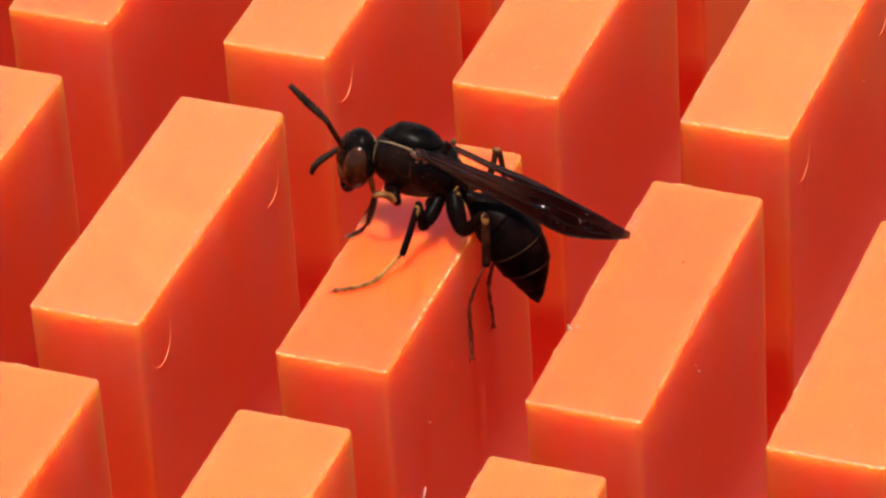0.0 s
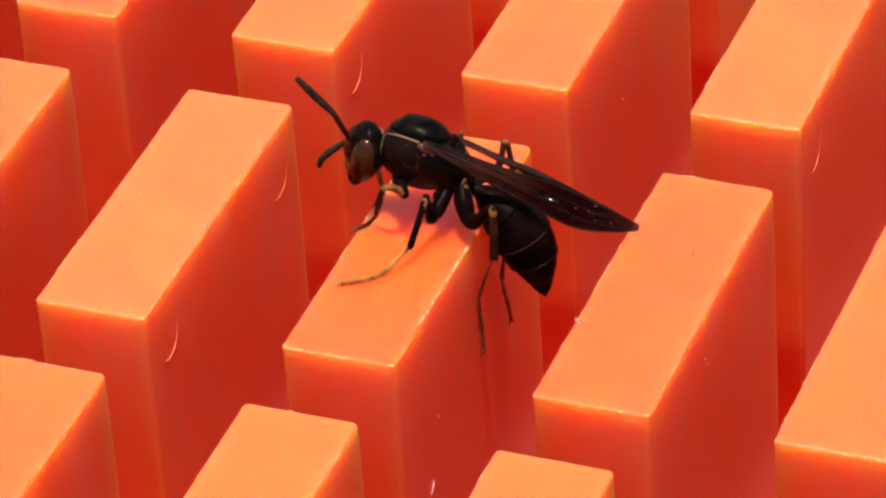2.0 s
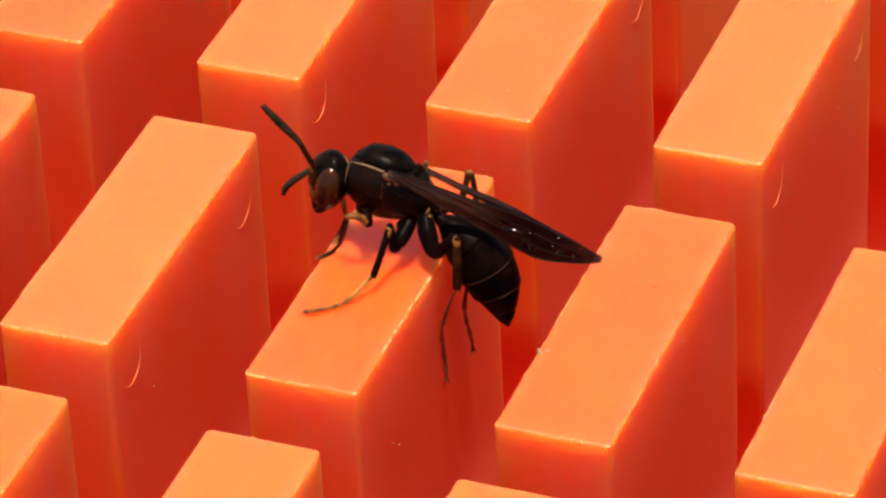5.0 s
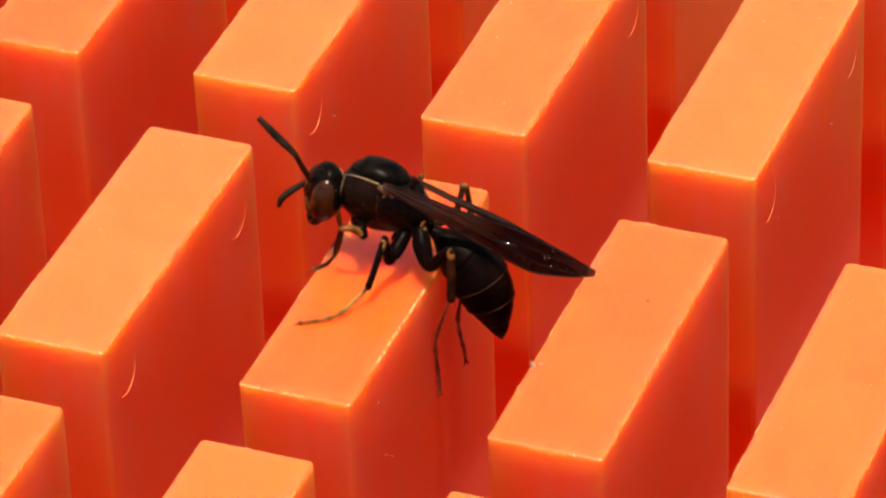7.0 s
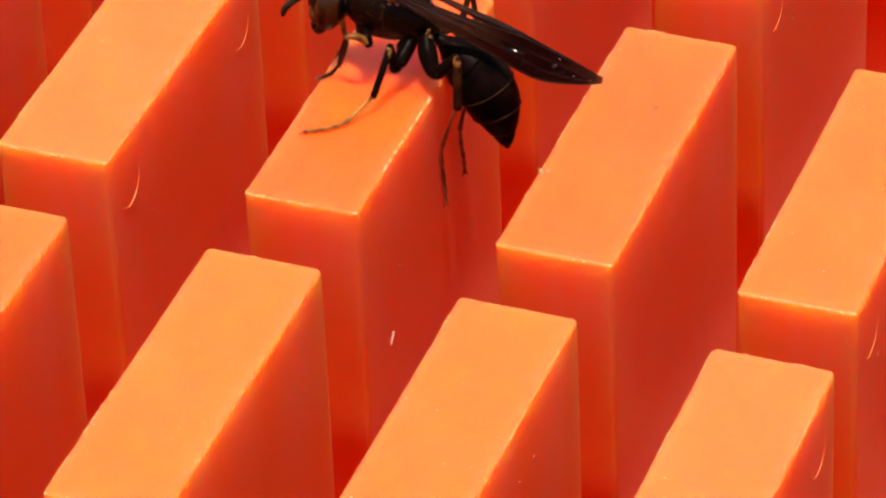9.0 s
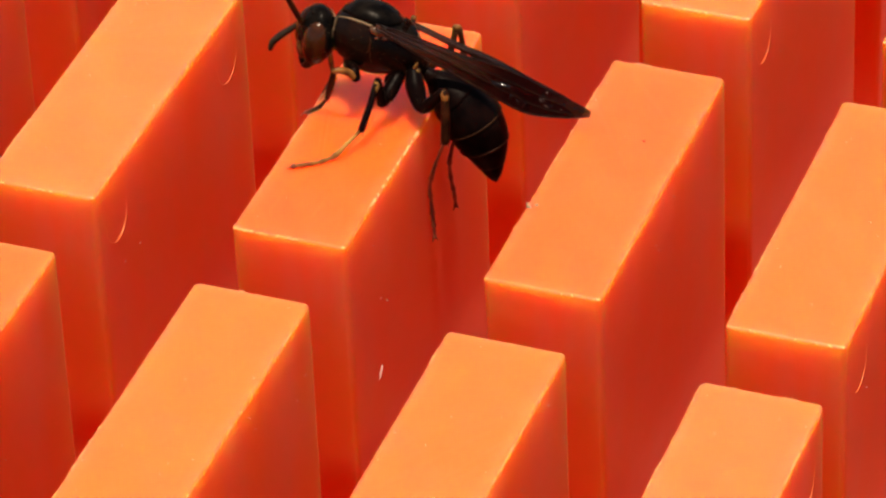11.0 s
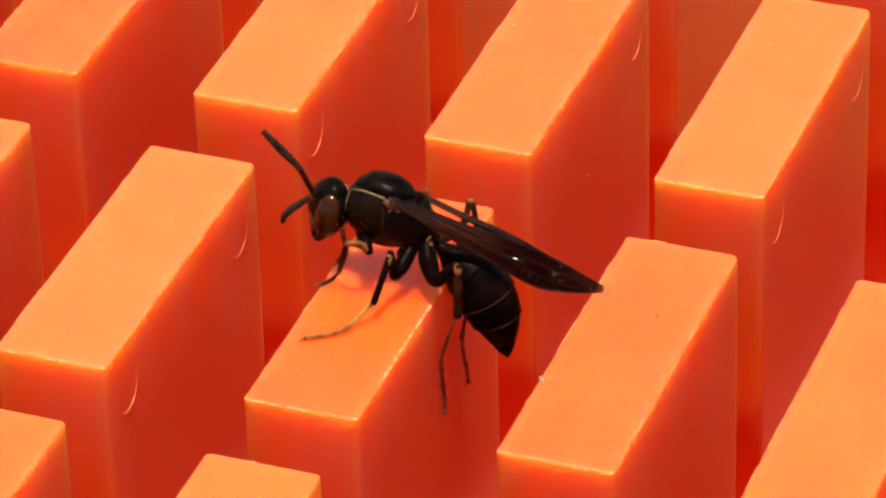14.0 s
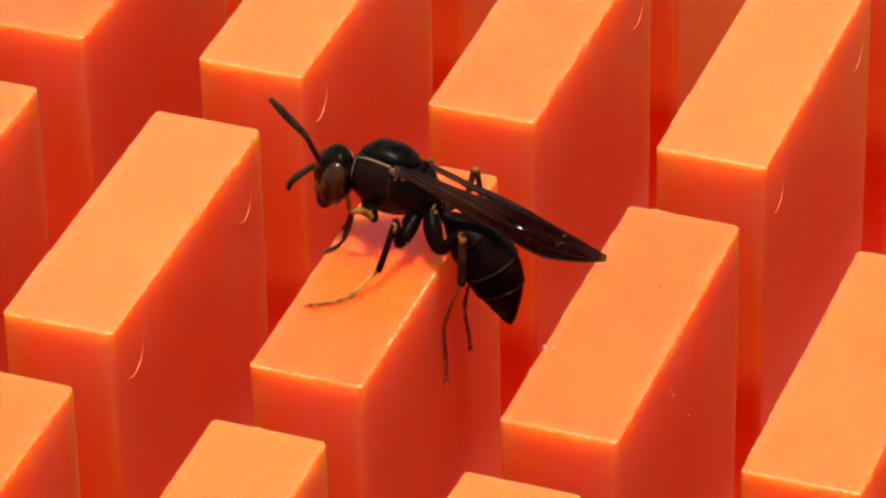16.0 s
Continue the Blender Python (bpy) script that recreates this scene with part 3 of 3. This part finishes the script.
# wings: folded lengthwise into long narrow blades
def wing(name, inner, outer, veins, glint_facets, label, specks=0):
    rows = 200
    a, b = spline(inner, rows), spline(outer, rows)
    bm = bmesh.new()
    cols = 24
    lift = np.array((0, -0.35, 0.7))
    facing = np.array((0.18, -0.40, 0.90))        # halfway from sun to camera: facets shaped to place the glints

    def bow(k, u):
        arch = 0.20 * math.sin(math.pi * u) * min(1, (rows - 1 - k) / 30) + 0.035 * math.sin(9 * u + k * 0.02)
        return arch + 0.03 * math.sin(k * 0.17 + 2.2 * u) * min(1, max(0, (k - 50) / 40))

    def spread(k, u):
        return a[k] + (b[k] - a[k]) * u

    grid = []
    for k in range(rows):
        row = []
        for c in range(cols + 1):
            u = c / cols
            p, arch = spread(k, u), bow(k, u)
            for f, cu, long, wide in glint_facets:
                kc = int(f * (rows - 1))
                dk, du = (k - kc) / (rows - 1) * 17.5 / long, (u - cu) * np.linalg.norm(b[k] - a[k]) / wide
                near = 1 / (1 + (dk * dk + du * du) ** 3)
                if near > 0.01:
                    flat = facing.dot(spread(kc, cu) + lift * bow(kc, cu) - p) / facing.dot(lift)
                    arch += (flat - arch) * near
            row.append(Vector(p + lift * arch))
        grid.append(row)
    top = [[bm.verts.new(p) for p in row] for row in grid]
    low = [[bm.verts.new(p - Vector((0, -0.02, 0.05))) for p in row] for row in grid]
    for g in (top, low):
        for k in range(rows - 1):
            for c in range(cols):
                bm.faces.new((g[k][c], g[k + 1][c], g[k + 1][c + 1], g[k][c + 1]))
    ring_t = [r[0] for r in top] + top[-1][1:] + [r[cols] for r in top[::-1]][1:] + top[0][::-1][1:-1]
    ring_l = [r[0] for r in low] + low[-1][1:] + [r[cols] for r in low[::-1]][1:] + low[0][::-1][1:-1]
    for k in range(len(ring_t)):
        q = (k + 1) % len(ring_t)
        bm.faces.new((ring_t[k], ring_t[q], ring_l[q], ring_l[k]))
    w = part(name, bm, WING, wasp, label)
    for u0, u1, k0, k1, thick in veins:
        pts = []
        for n in range(8):
            f = n / 7
            k = int((k0 + (k1 - k0) * f) * 5)
            u = u0 + (u1 - u0) * f
            c = u * cols
            i = min(int(c), cols - 1)
            p = grid[k][i].lerp(grid[k][i + 1], c - i)
            pts.append((*(p + Vector((0, -0.02, 0.03))), thick * (1 - 0.5 * f)))
        part("vein", tube(bmesh.new(), pts, 6, 20), VEIN, w)
    if specks:
        rnd = random.Random(12)
        bm = bmesh.new()
        for k in range(specks):
            p = grid[int(rows * rnd.uniform(0.58, 0.9))][int(cols * rnd.uniform(0.12, 0.92))]
            r = rnd.uniform(0.012, 0.032)
            ball(bm, p + Vector((0, -0.01, 0.02)), ((r * rnd.uniform(0.8, 2.2), 0, -r * 0.4), (0, r, 0), (0, 0, r * 0.6)), 1)
        tagged(part("speck", bm, PALE, w), kind="stuff")
    return w


near_wing = wing("wing", [(0.91, 2.50, 8.00), (2.79, 3.04, 7.28), (4.72, 3.44, 6.49), (6.53, 3.80, 5.80), (8.31, 4.13, 5.18), (10.13, 4.45, 4.63), (12.11, 4.76, 3.80), (13.85, 5.06, 2.88), (15.60, 5.34, 1.91), (16.79, 5.63, 1.19), (17.02, 5.90, 0.79)],
                 [(1.00, 2.00, 7.87), (2.94, 2.55, 6.30), (4.77, 2.97, 5.11), (6.48, 3.34, 3.98), (8.43, 3.68, 2.85), (10.16, 4.01, 1.69), (11.53, 4.33, 0.88), (12.81, 4.63, 0.43), (14.34, 4.93, 0.36), (15.86, 5.22, 0.40), (17.02, 5.50, 0.57)],
                 [(0.95, 1.0, 0, 38, 0.09), (0.55, 0.75, 1, 36, 0.05), (0.25, 0.35, 1, 30, 0.05), (0.03, 0.0, 0, 38, 0.07), (0.35, 0.7, 14, 26, 0.04)],
                 [(0.51, 0.52, 0.60, 0.30), (0.56, 0.70, 0.22, 0.16), (0.63, 0.74, 0.26, 0.15), (0.75, 0.58, 0.18, 0.15),
                  (0.79, 0.32, 0.18, 0.14), (0.85, 0.25, 0.22, 0.12), (0.70, 0.3, 0.15, 0.13), (0.30, 0.9, 0.3, 0.12)],
                 "smoky brown glossy folded wing with dark veins", 16)
far_wing = wing("wing", [(2.18, 6.20, 6.21), (4.04, 6.21, 5.59), (5.62, 6.23, 5.02), (7.53, 6.24, 4.46), (9.48, 6.26, 3.81), (11.19, 6.27, 3.06), (12.95, 6.29, 2.26), (15.26, 6.30, 1.32)],
                [(2.41, 5.60, 6.11), (4.25, 5.66, 5.40), (5.81, 5.71, 4.75), (7.69, 5.77, 4.05), (9.62, 5.83, 3.27), (11.69, 5.89, 2.51), (13.53, 5.94, 1.81), (15.36, 6.00, 1.11)],
                [(0.03, 0.0, 0, 38, 0.07), (0.5, 0.5, 1, 34, 0.04)],
                [(0.30, 0.3, 0.2, 0.08)],
                "smoky brown glossy folded wing with dark veins")


# legs: (name of segment, material, points with radius)
def leg(name, segments, label, much=0.2):
    first = None
    for seg_name, material, points in segments:
        points = [lean(p, 0.2 if first is None and k == 0 else much) for k, p in enumerate(points)]
        bm, spines = bmesh.new(), None
        if seg_name == "foot":
            rows = spline(points, 61)
            joints = (0, 26, 37, 46, 53, 61)          # one long segment, then four short ones
            within = [next((k - a) / (b - a) for a, b in zip(joints, joints[1:]) if a <= k < b) for k in range(61)]
            rows = [(*r[:3], r[3] * w, r[3] * w) for r, w in ((r, 0.70 + 0.5 * u ** 3) for u, r in zip(within, rows))]
            loft(bm, rows, 8, (0.31, 0.83, 0.46))
            spines = bmesh.new()
            for k in (25, 36, 45, 52):           # spines at the joints
                c, way = Vector(rows[k][:3]), (Vector(rows[k + 1][:3]) - Vector(rows[k - 1][:3])).normalized()
                for out in (Vector((0.5, -0.6, -0.2)), Vector((-0.5, 0.3, 0.3)), Vector((0.2, -0.3, 0.5))):
                    tube(spines, [(*(c + out * 0.15), 0.045), (*(c + out * 0.36 + way * 0.28), 0.012)], 5, 4)
            tip, way = Vector(points[-1][:3]), (Vector(points[-1][:3]) - Vector(points[-2][:3])).normalized()
            for s in (1, -1):
                q = tip + way * 0.3 + Vector((0.16 * s, 0.18 * s, -0.14))
                tube(spines, [(*tip, 0.08), (*(tip.lerp(q, 0.6) + Vector((0, 0, 0.08))), 0.06), (*q, 0.02)], 6, 6)
            ball(spines, tip, ((points[-1][3] * 1.15, 0, 0), (0, points[-1][3] * 1.15, 0), (0, 0, points[-1][3])), 2)
        else:
            tube(bm, points, 12)
            for p in (points[0], points[-1]):
                ball(bm, p[:3], ((p[3] * 0.97, 0, 0), (0, p[3] * 0.97, 0), (0, 0, p[3] * 0.97)), 3)
        if first is None:
            made = first = part(name, bm, material, wasp, label)
        else:
            made = part(seg_name, bm, material, first)
        if spines:
            part("spine", spines, DARK_FOOT, made)
        if seg_name == "shin":
            end, way = Vector(points[-1][:3]), (Vector(points[-1][:3]) - Vector(points[-2][:3])).normalized()
            bm = bmesh.new()
            for s in (1, -1):
                side = Vector((0.85 * s, -0.35, 0.1)) * points[-1][3]
                tube(bm, [(*(end + side * 0.6), 0.07), (*(end + side * 1.3 + way * 0.5), 0.015)], 6, 5)
            part("spur", bm, DARK_FOOT, first)
    return first


front_near = leg("front_leg", [("thigh", BROWN_BLACK, [(-1.29, 2.0, 4.3, 0.55), (-0.9, 1.6, 3.9, 0.52), (-0.54, 1.2, 3.62, 0.4)]),
                               ("upper_shin", AMBER, [(-0.6, 1.15, 3.66, 0.34), (-0.95, 0.95, 4.1, 0.30), (-1.45, 0.68, 4.42, 0.29), (-1.96, 0.4, 4.45, 0.24)]),
                               ("shin", LEG_BROWN, [(-1.96, 0.4, 4.5, 0.2), (-2.5, 0.8, 2.8, 0.28), (-3.08, 1.2, 1.1, 0.18)]),
                               ("foot", LEG_BROWN, [(-3.08, 1.2, 1.1, 0.18), (-3.6, 1.06, 0.4, 0.19), (-4.0, 0.7, 0.22, 0.19), (-4.45, 0.25, 0.17, 0.17)])],
                 "black and tawny front leg", 0.0)
front_far = leg("front_leg", [("thigh", BROWN_BLACK, [(-1.5, 4.0, 4.4, 0.5), (-2.2, 4.4, 4.0, 0.4)]),
                              ("upper_shin", TAWNY, [(-2.2, 4.4, 4.0, 0.34), (-3.2, 4.8, 3.6, 0.3), (-4.2, 4.9, 3.3, 0.22)]),
                              ("shin", TAWNY, [(-4.2, 4.9, 3.3, 0.18), (-4.2, 5.0, 2.0, 0.22), (-4.1, 5.2, 0.6, 0.15)]),
                              ("foot", LEG_BROWN, [(-4.1, 5.2, 0.6, 0.13), (-4.15, 4.6, 0.25, 0.13), (-4.2, 3.8, 0.15, 0.12)])],
                "black and tawny front leg", 0.0)
mid_near = leg("middle_leg", [("thigh", BROWN_BLACK, [(2.9, 1.6, 4.2, 0.55), (2.5, 0.6, 3.3, 0.62), (2.15, -0.1, 2.7, 0.45), (2.2, -0.5, 3.4, 0.4), (2.28, -1.15, 5.4, 0.3)]),
                              ("knee", TAWNY, [(2.25, -1.2, 5.3, 0.27), (2.2, -1.4, 4.95, 0.26), (2.12, -1.55, 4.6, 0.25)]),
                              ("shin", BROWN_BLACK, [(2.2, -1.35, 5.1, 0.26), (1.85, -2.1, 3.5, 0.27), (1.43, -2.9, 1.87, 0.3)]),
                              ("foot", TAWNY, [(1.43, -2.9, 1.87, 0.24), (0.56, -3.72, 0.95, 0.23), (-0.11, -4.82, 0.40, 0.22), (-0.86, -5.68, 0.28, 0.2), (-1.78, -6.28, 0.22, 0.2), (-2.77, -6.77, 0.17, 0.2)])],
               "black middle leg with a yellow-brown foot")
mid_far = leg("middle_leg", [("thigh", LEG_BROWN, [(1.91, 4.5, 3.81, 0.5), (2.1, 5.8, 5.0, 0.3), (2.2, 7.0, 5.95, 0.2)]),
                             ("knee", TAWNY, [(2.2, 7.0, 5.98, 0.23), (2.15, 7.1, 5.7, 0.21)]),
                             ("shin", TAWNY, [(2.2, 7.0, 5.95, 0.2), (1.6, 7.9, 3.8, 0.22), (0.9, 8.6, 1.6, 0.2)]),
                             ("foot", TAWNY, [(0.9, 8.6, 1.6, 0.17), (0.2, 9.2, 0.5, 0.15), (-0.8, 9.8, 0.15, 0.14)])],
              "black middle leg with a yellow-brown foot")
hind_near = leg("hind_leg", [("thigh", BROWN_BLACK, [(4.17, 1.6, 4.9, 0.6), (4.5, 1.0, 3.9, 0.78), (5.0, 0.5, 2.75, 0.6), (5.5, 0.3, 2.6, 0.5), (6.4, -0.1, 3.7, 0.48), (7.3, -0.5, 4.9, 0.36)]),
                             ("knee", AMBER, [(7.30, -0.49, 4.82, 0.33), (7.45, -0.55, 4.88, 0.33), (7.55, -0.6, 4.6, 0.32), (7.55, -0.6, 4.4, 0.305)]),
                             ("shin", LEG_BROWN, [(7.55, -0.6, 4.9, 0.3), (7.42, -0.4, 2.6, 0.36), (7.12, 0.0, 0.0, 0.38)]),
                             ("foot", HIND_FOOT, [(7.12, 0.0, 0.0, 0.15), (6.3, 0.4, -1.8, 0.15), (5.6, 0.7, -3.6, 0.17), (5.02, 1.08, -5.43, 0.19), (4.96, 1.15, -7.2, 0.20), (5.02, 1.05, -8.9, 0.21), (5.05, 0.93, -10.2, 0.17)])],
                "dark hind leg with a yellow-brown knee")
hind_far = leg("hind_leg", [("thigh", LEG_BROWN, [(3.89, 4.2, 3.6, 0.5), (5.2, 5.8, 3.6, 0.36), (5.68, 6.4, 4.9, 0.28), (5.92, 6.5, 6.2, 0.22)]),
                            ("knee", AMBER, [(5.9, 6.48, 6.15, 0.25), (6.12, 6.55, 6.15, 0.25)]),
                            ("shin", LEG_BROWN, [(6.2, 6.65, 5.9, 0.22), (6.2, 7.2, 2.0, 0.28), (5.75, 6.6, -2.6, 0.3)]),
                            ("foot", HIND_FOOT, [(5.75, 6.6, -2.6, 0.18), (5.3, 5.9, -4.6, 0.18), (4.98, 5.6, -6.2, 0.19), (4.94, 5.65, -7.8, 0.19), (4.98, 5.9, -9.4, 0.19), (4.95, 6.05, -10.8, 0.16)])],
               "dark hind leg with a yellow-brown knee")


# short pale hair that catches the light
HAIR = chitin("pale_brown_hair", (0.06, 0.035, 0.015), (0.22, 0.14, 0.07), 0.4, gloss=0.1)


def hair(thing, count, length, seed, keep=lambda c: True):
    rnd = random.Random(seed)
    faces = [f for f in thing.data.polygons if keep(f.center / MM)]
    bm = bmesh.new()
    for f in rnd.choices(faces, [f.area for f in faces], k=count):
        root, out = f.center / MM, f.normal.copy()
        root = root + Vector([rnd.uniform(-0.08, 0.08) for _ in range(3)])
        tip = root + (out + Vector((0.6, rnd.uniform(-0.4, 0.4), rnd.uniform(-0.5, 0.1)))).normalized() * length * rnd.uniform(0.5, 1.2)
        side = out.orthogonal().normalized() * 0.013
        turn = out.cross(side).normalized() * 0.013
        a, b, c, d = (bm.verts.new(v) for v in (root + side, root - side * 0.5 + turn, root - side * 0.5 - turn, tip))
        for t in ((a, b, d), (b, c, d), (c, a, d), (c, b, a)):
            bm.faces.new(t)
    return tagged(part("hair", bm, HAIR, thing), kind="stuff")


hair(thorax, 420, 0.26, 5)
hair(head, 160, 0.22, 6)
hair(abdomen, 60, 0.2, 7)
for k, limb in enumerate((front_near, front_far, mid_near, mid_far, hind_near, hind_far)):
    hair(limb, 70, 0.2, 10 + k)

# ---- specks on the plastic ----
def crumb(name, at, size, material, label, seed):
    rnd = random.Random(seed)
    bm = bmesh.new()
    for k in range(5):
        c = Vector(at) + Vector([rnd.uniform(-0.5, 0.5) * size for _ in range(3)])
        c.z = max(c.z, at[2] - 0.1)
        ball(bm, c, ((size * rnd.uniform(0.3, 0.6), 0, 0), (0, size * rnd.uniform(0.3, 0.6), 0), (0, 0, size * rnd.uniform(0.2, 0.5))), 2)
    return tagged(part(name, bm, material, smooth=False), label, "debris")


GREY = chitin("grey_dust", (0.28, 0.16, 0.08), (0.42, 0.28, 0.16), 0.7, gloss=0.1)
RED = chitin("red_speck", (0.14, 0.008, 0.005), (0.22, 0.015, 0.008), 0.5)
crumb("dirt_crumb", (16.0, -5.8, -0.24), 0.30, GREY, "small grey-brown dirt crumb on the rim of a block", 1)
crumb("dirt_crumb", (16.55, -5.55, -0.28), 0.22, GREY, "tiny grey-brown dirt crumb on top of a block", 3)
crumb("red_speck", (21.65, 4.8, -0.26), 0.14, RED, "tiny dark red speck on top of a block", 2)
bm = tube(bmesh.new(), [(4.74, -10.2, -16.3, 0.03), (4.80, -9.9, -15.7, 0.04), (4.76, -9.5, -15.4, 0.03)], 6, 10)
tagged(part("fibre", bm, PALE), "short pale fibre stuck to a block's side", "fibre")
rnd = random.Random(21)
for i, j in ((0, 0), (1, 0), (2, 0), (3, 0), (0, 1), (1, 1), (2, 1), (1, -1), (2, -1), (3, -1), (0, -1)):
    bm = bmesh.new()
    dx, dy, dz = SHIFT[(i, j)]
    x0 = (i - 1) * PITCH_X + dx + WIDTH / 2
    for k in range(rnd.randint(6, 11)):        # caught along the front upright edge
        z, r = -rnd.uniform(1.5, 17), rnd.uniform(0.018, 0.04)
        ball(bm, (x0 - 0.16 - 0.006 * -z, j * PITCH_Y + dy - LENGTH / 2 + 0.15 + 0.006 * -z, z), ((r, 0, 0), (0, r, 0), (0, 0, r * rnd.uniform(1, 4))), 1)
    for k in range(rnd.randint(5, 12)):
        z = -rnd.uniform(0.8, 12)
        y = j * PITCH_Y + dy + rnd.uniform(-14.2, 14.2)
        r = rnd.uniform(0.02, 0.04)
        ball(bm, (x0 + 0.4 * r - 0.004 * max(0, -z - 6), y, z), ((r, 0, 0), (0, r * rnd.uniform(0.7, 1.6), 0), (0, 0, r * rnd.uniform(0.7, 2.0))), 1)
    for k in range(rnd.randint(7, 13)):        # on the top, mostly by its rims
        u, v = rnd.uniform(-1, 1), rnd.uniform(-0.97, 0.97)
        u = math.copysign(abs(u) ** 0.5, u) * 0.94
        r = rnd.uniform(0.02, 0.05)
        ball(bm, (x0 - WIDTH / 2 + u * WIDTH / 2, j * PITCH_Y + dy + v * LENGTH / 2, dz + 0.3 * r), ((r * rnd.uniform(0.7, 2), r * rnd.uniform(-1, 1), 0), (0, r, 0), (0, 0, r * 0.7)), 1)
    tagged(part("dust", bm, PALE), "pale dust specks on an orange block", "dust", kind="stuff")


# ---- what moves ----
def about(pivot, axis, degrees):
    """A turn about a place, given in mm in the wasp's space."""
    p = Matrix.Translation(Vector(pivot) * MM)
    return p @ Matrix.Rotation(radians(degrees), 4, Vector(axis)) @ p.inverted()


def child(thing, name):
    return next(o for o in thing.children if o.name.split(".")[0] == name)


def motions():
    # the abdomen pumps by fractions of a millimetre
    PUMP = [(0, -2), (0.5, -1), (1, 2), (1.5, 0), (2, 1), (2.5, -1), (3, 0), (3.5, -1), (4, 1), (4.5, 1), (5, 0), (5.6, -1), (6.2, 1), (6.8, -1), (7.5, 0), (8, -2),
            (8.5, -1), (9, 0), (9.5, 2), (10.1, -1), (10.7, 1), (11.3, -1), (12, 2), (12.5, -1), (13, 3), (13.5, -3), (14, 0), (14.5, -2), (15, -1), (15.5, 1), (16, 0)]
    walk(abdomen, [(t, about(low(4.3, 3, 4.0), (0, 1, 0), 0.27 * d)) for t, d in PUMP])
    view = (0.315, -0.75, 0.58)
    # the hind feet shift once, then hang and twitch
    walk(child(hind_near, "foot"), [(t, about((7.12, 0, 0), view, d)) for t, d in ((0, 0), (0.4, -1.5), (0.8, 2.2), (2, 1.6), (5, 2.6), (9, 2.4), (9.7, 2.8), (12.5, 3.0), (16, 1.8))])
    walk(child(hind_far, "foot"), [(t, about((5.75, 6.6, -2.6), view, d)) for t, d in ((0, 0), (0.6, 0.5), (1.2, 5), (3.5, 6), (5, 6), (7.5, 5.5), (9, 1), (9.7, 1), (12, 4), (14, 4), (16, 3.5))])
    walk(near_antenna, [(t, about(low(-5.1, 1.95, 7.35), view, d)) for t, d in ((0, 0), (3.5, 0.3), (5, 0), (7.5, 0.3), (10, -0.3), (12.5, 0.3), (16, 0))])


motions()
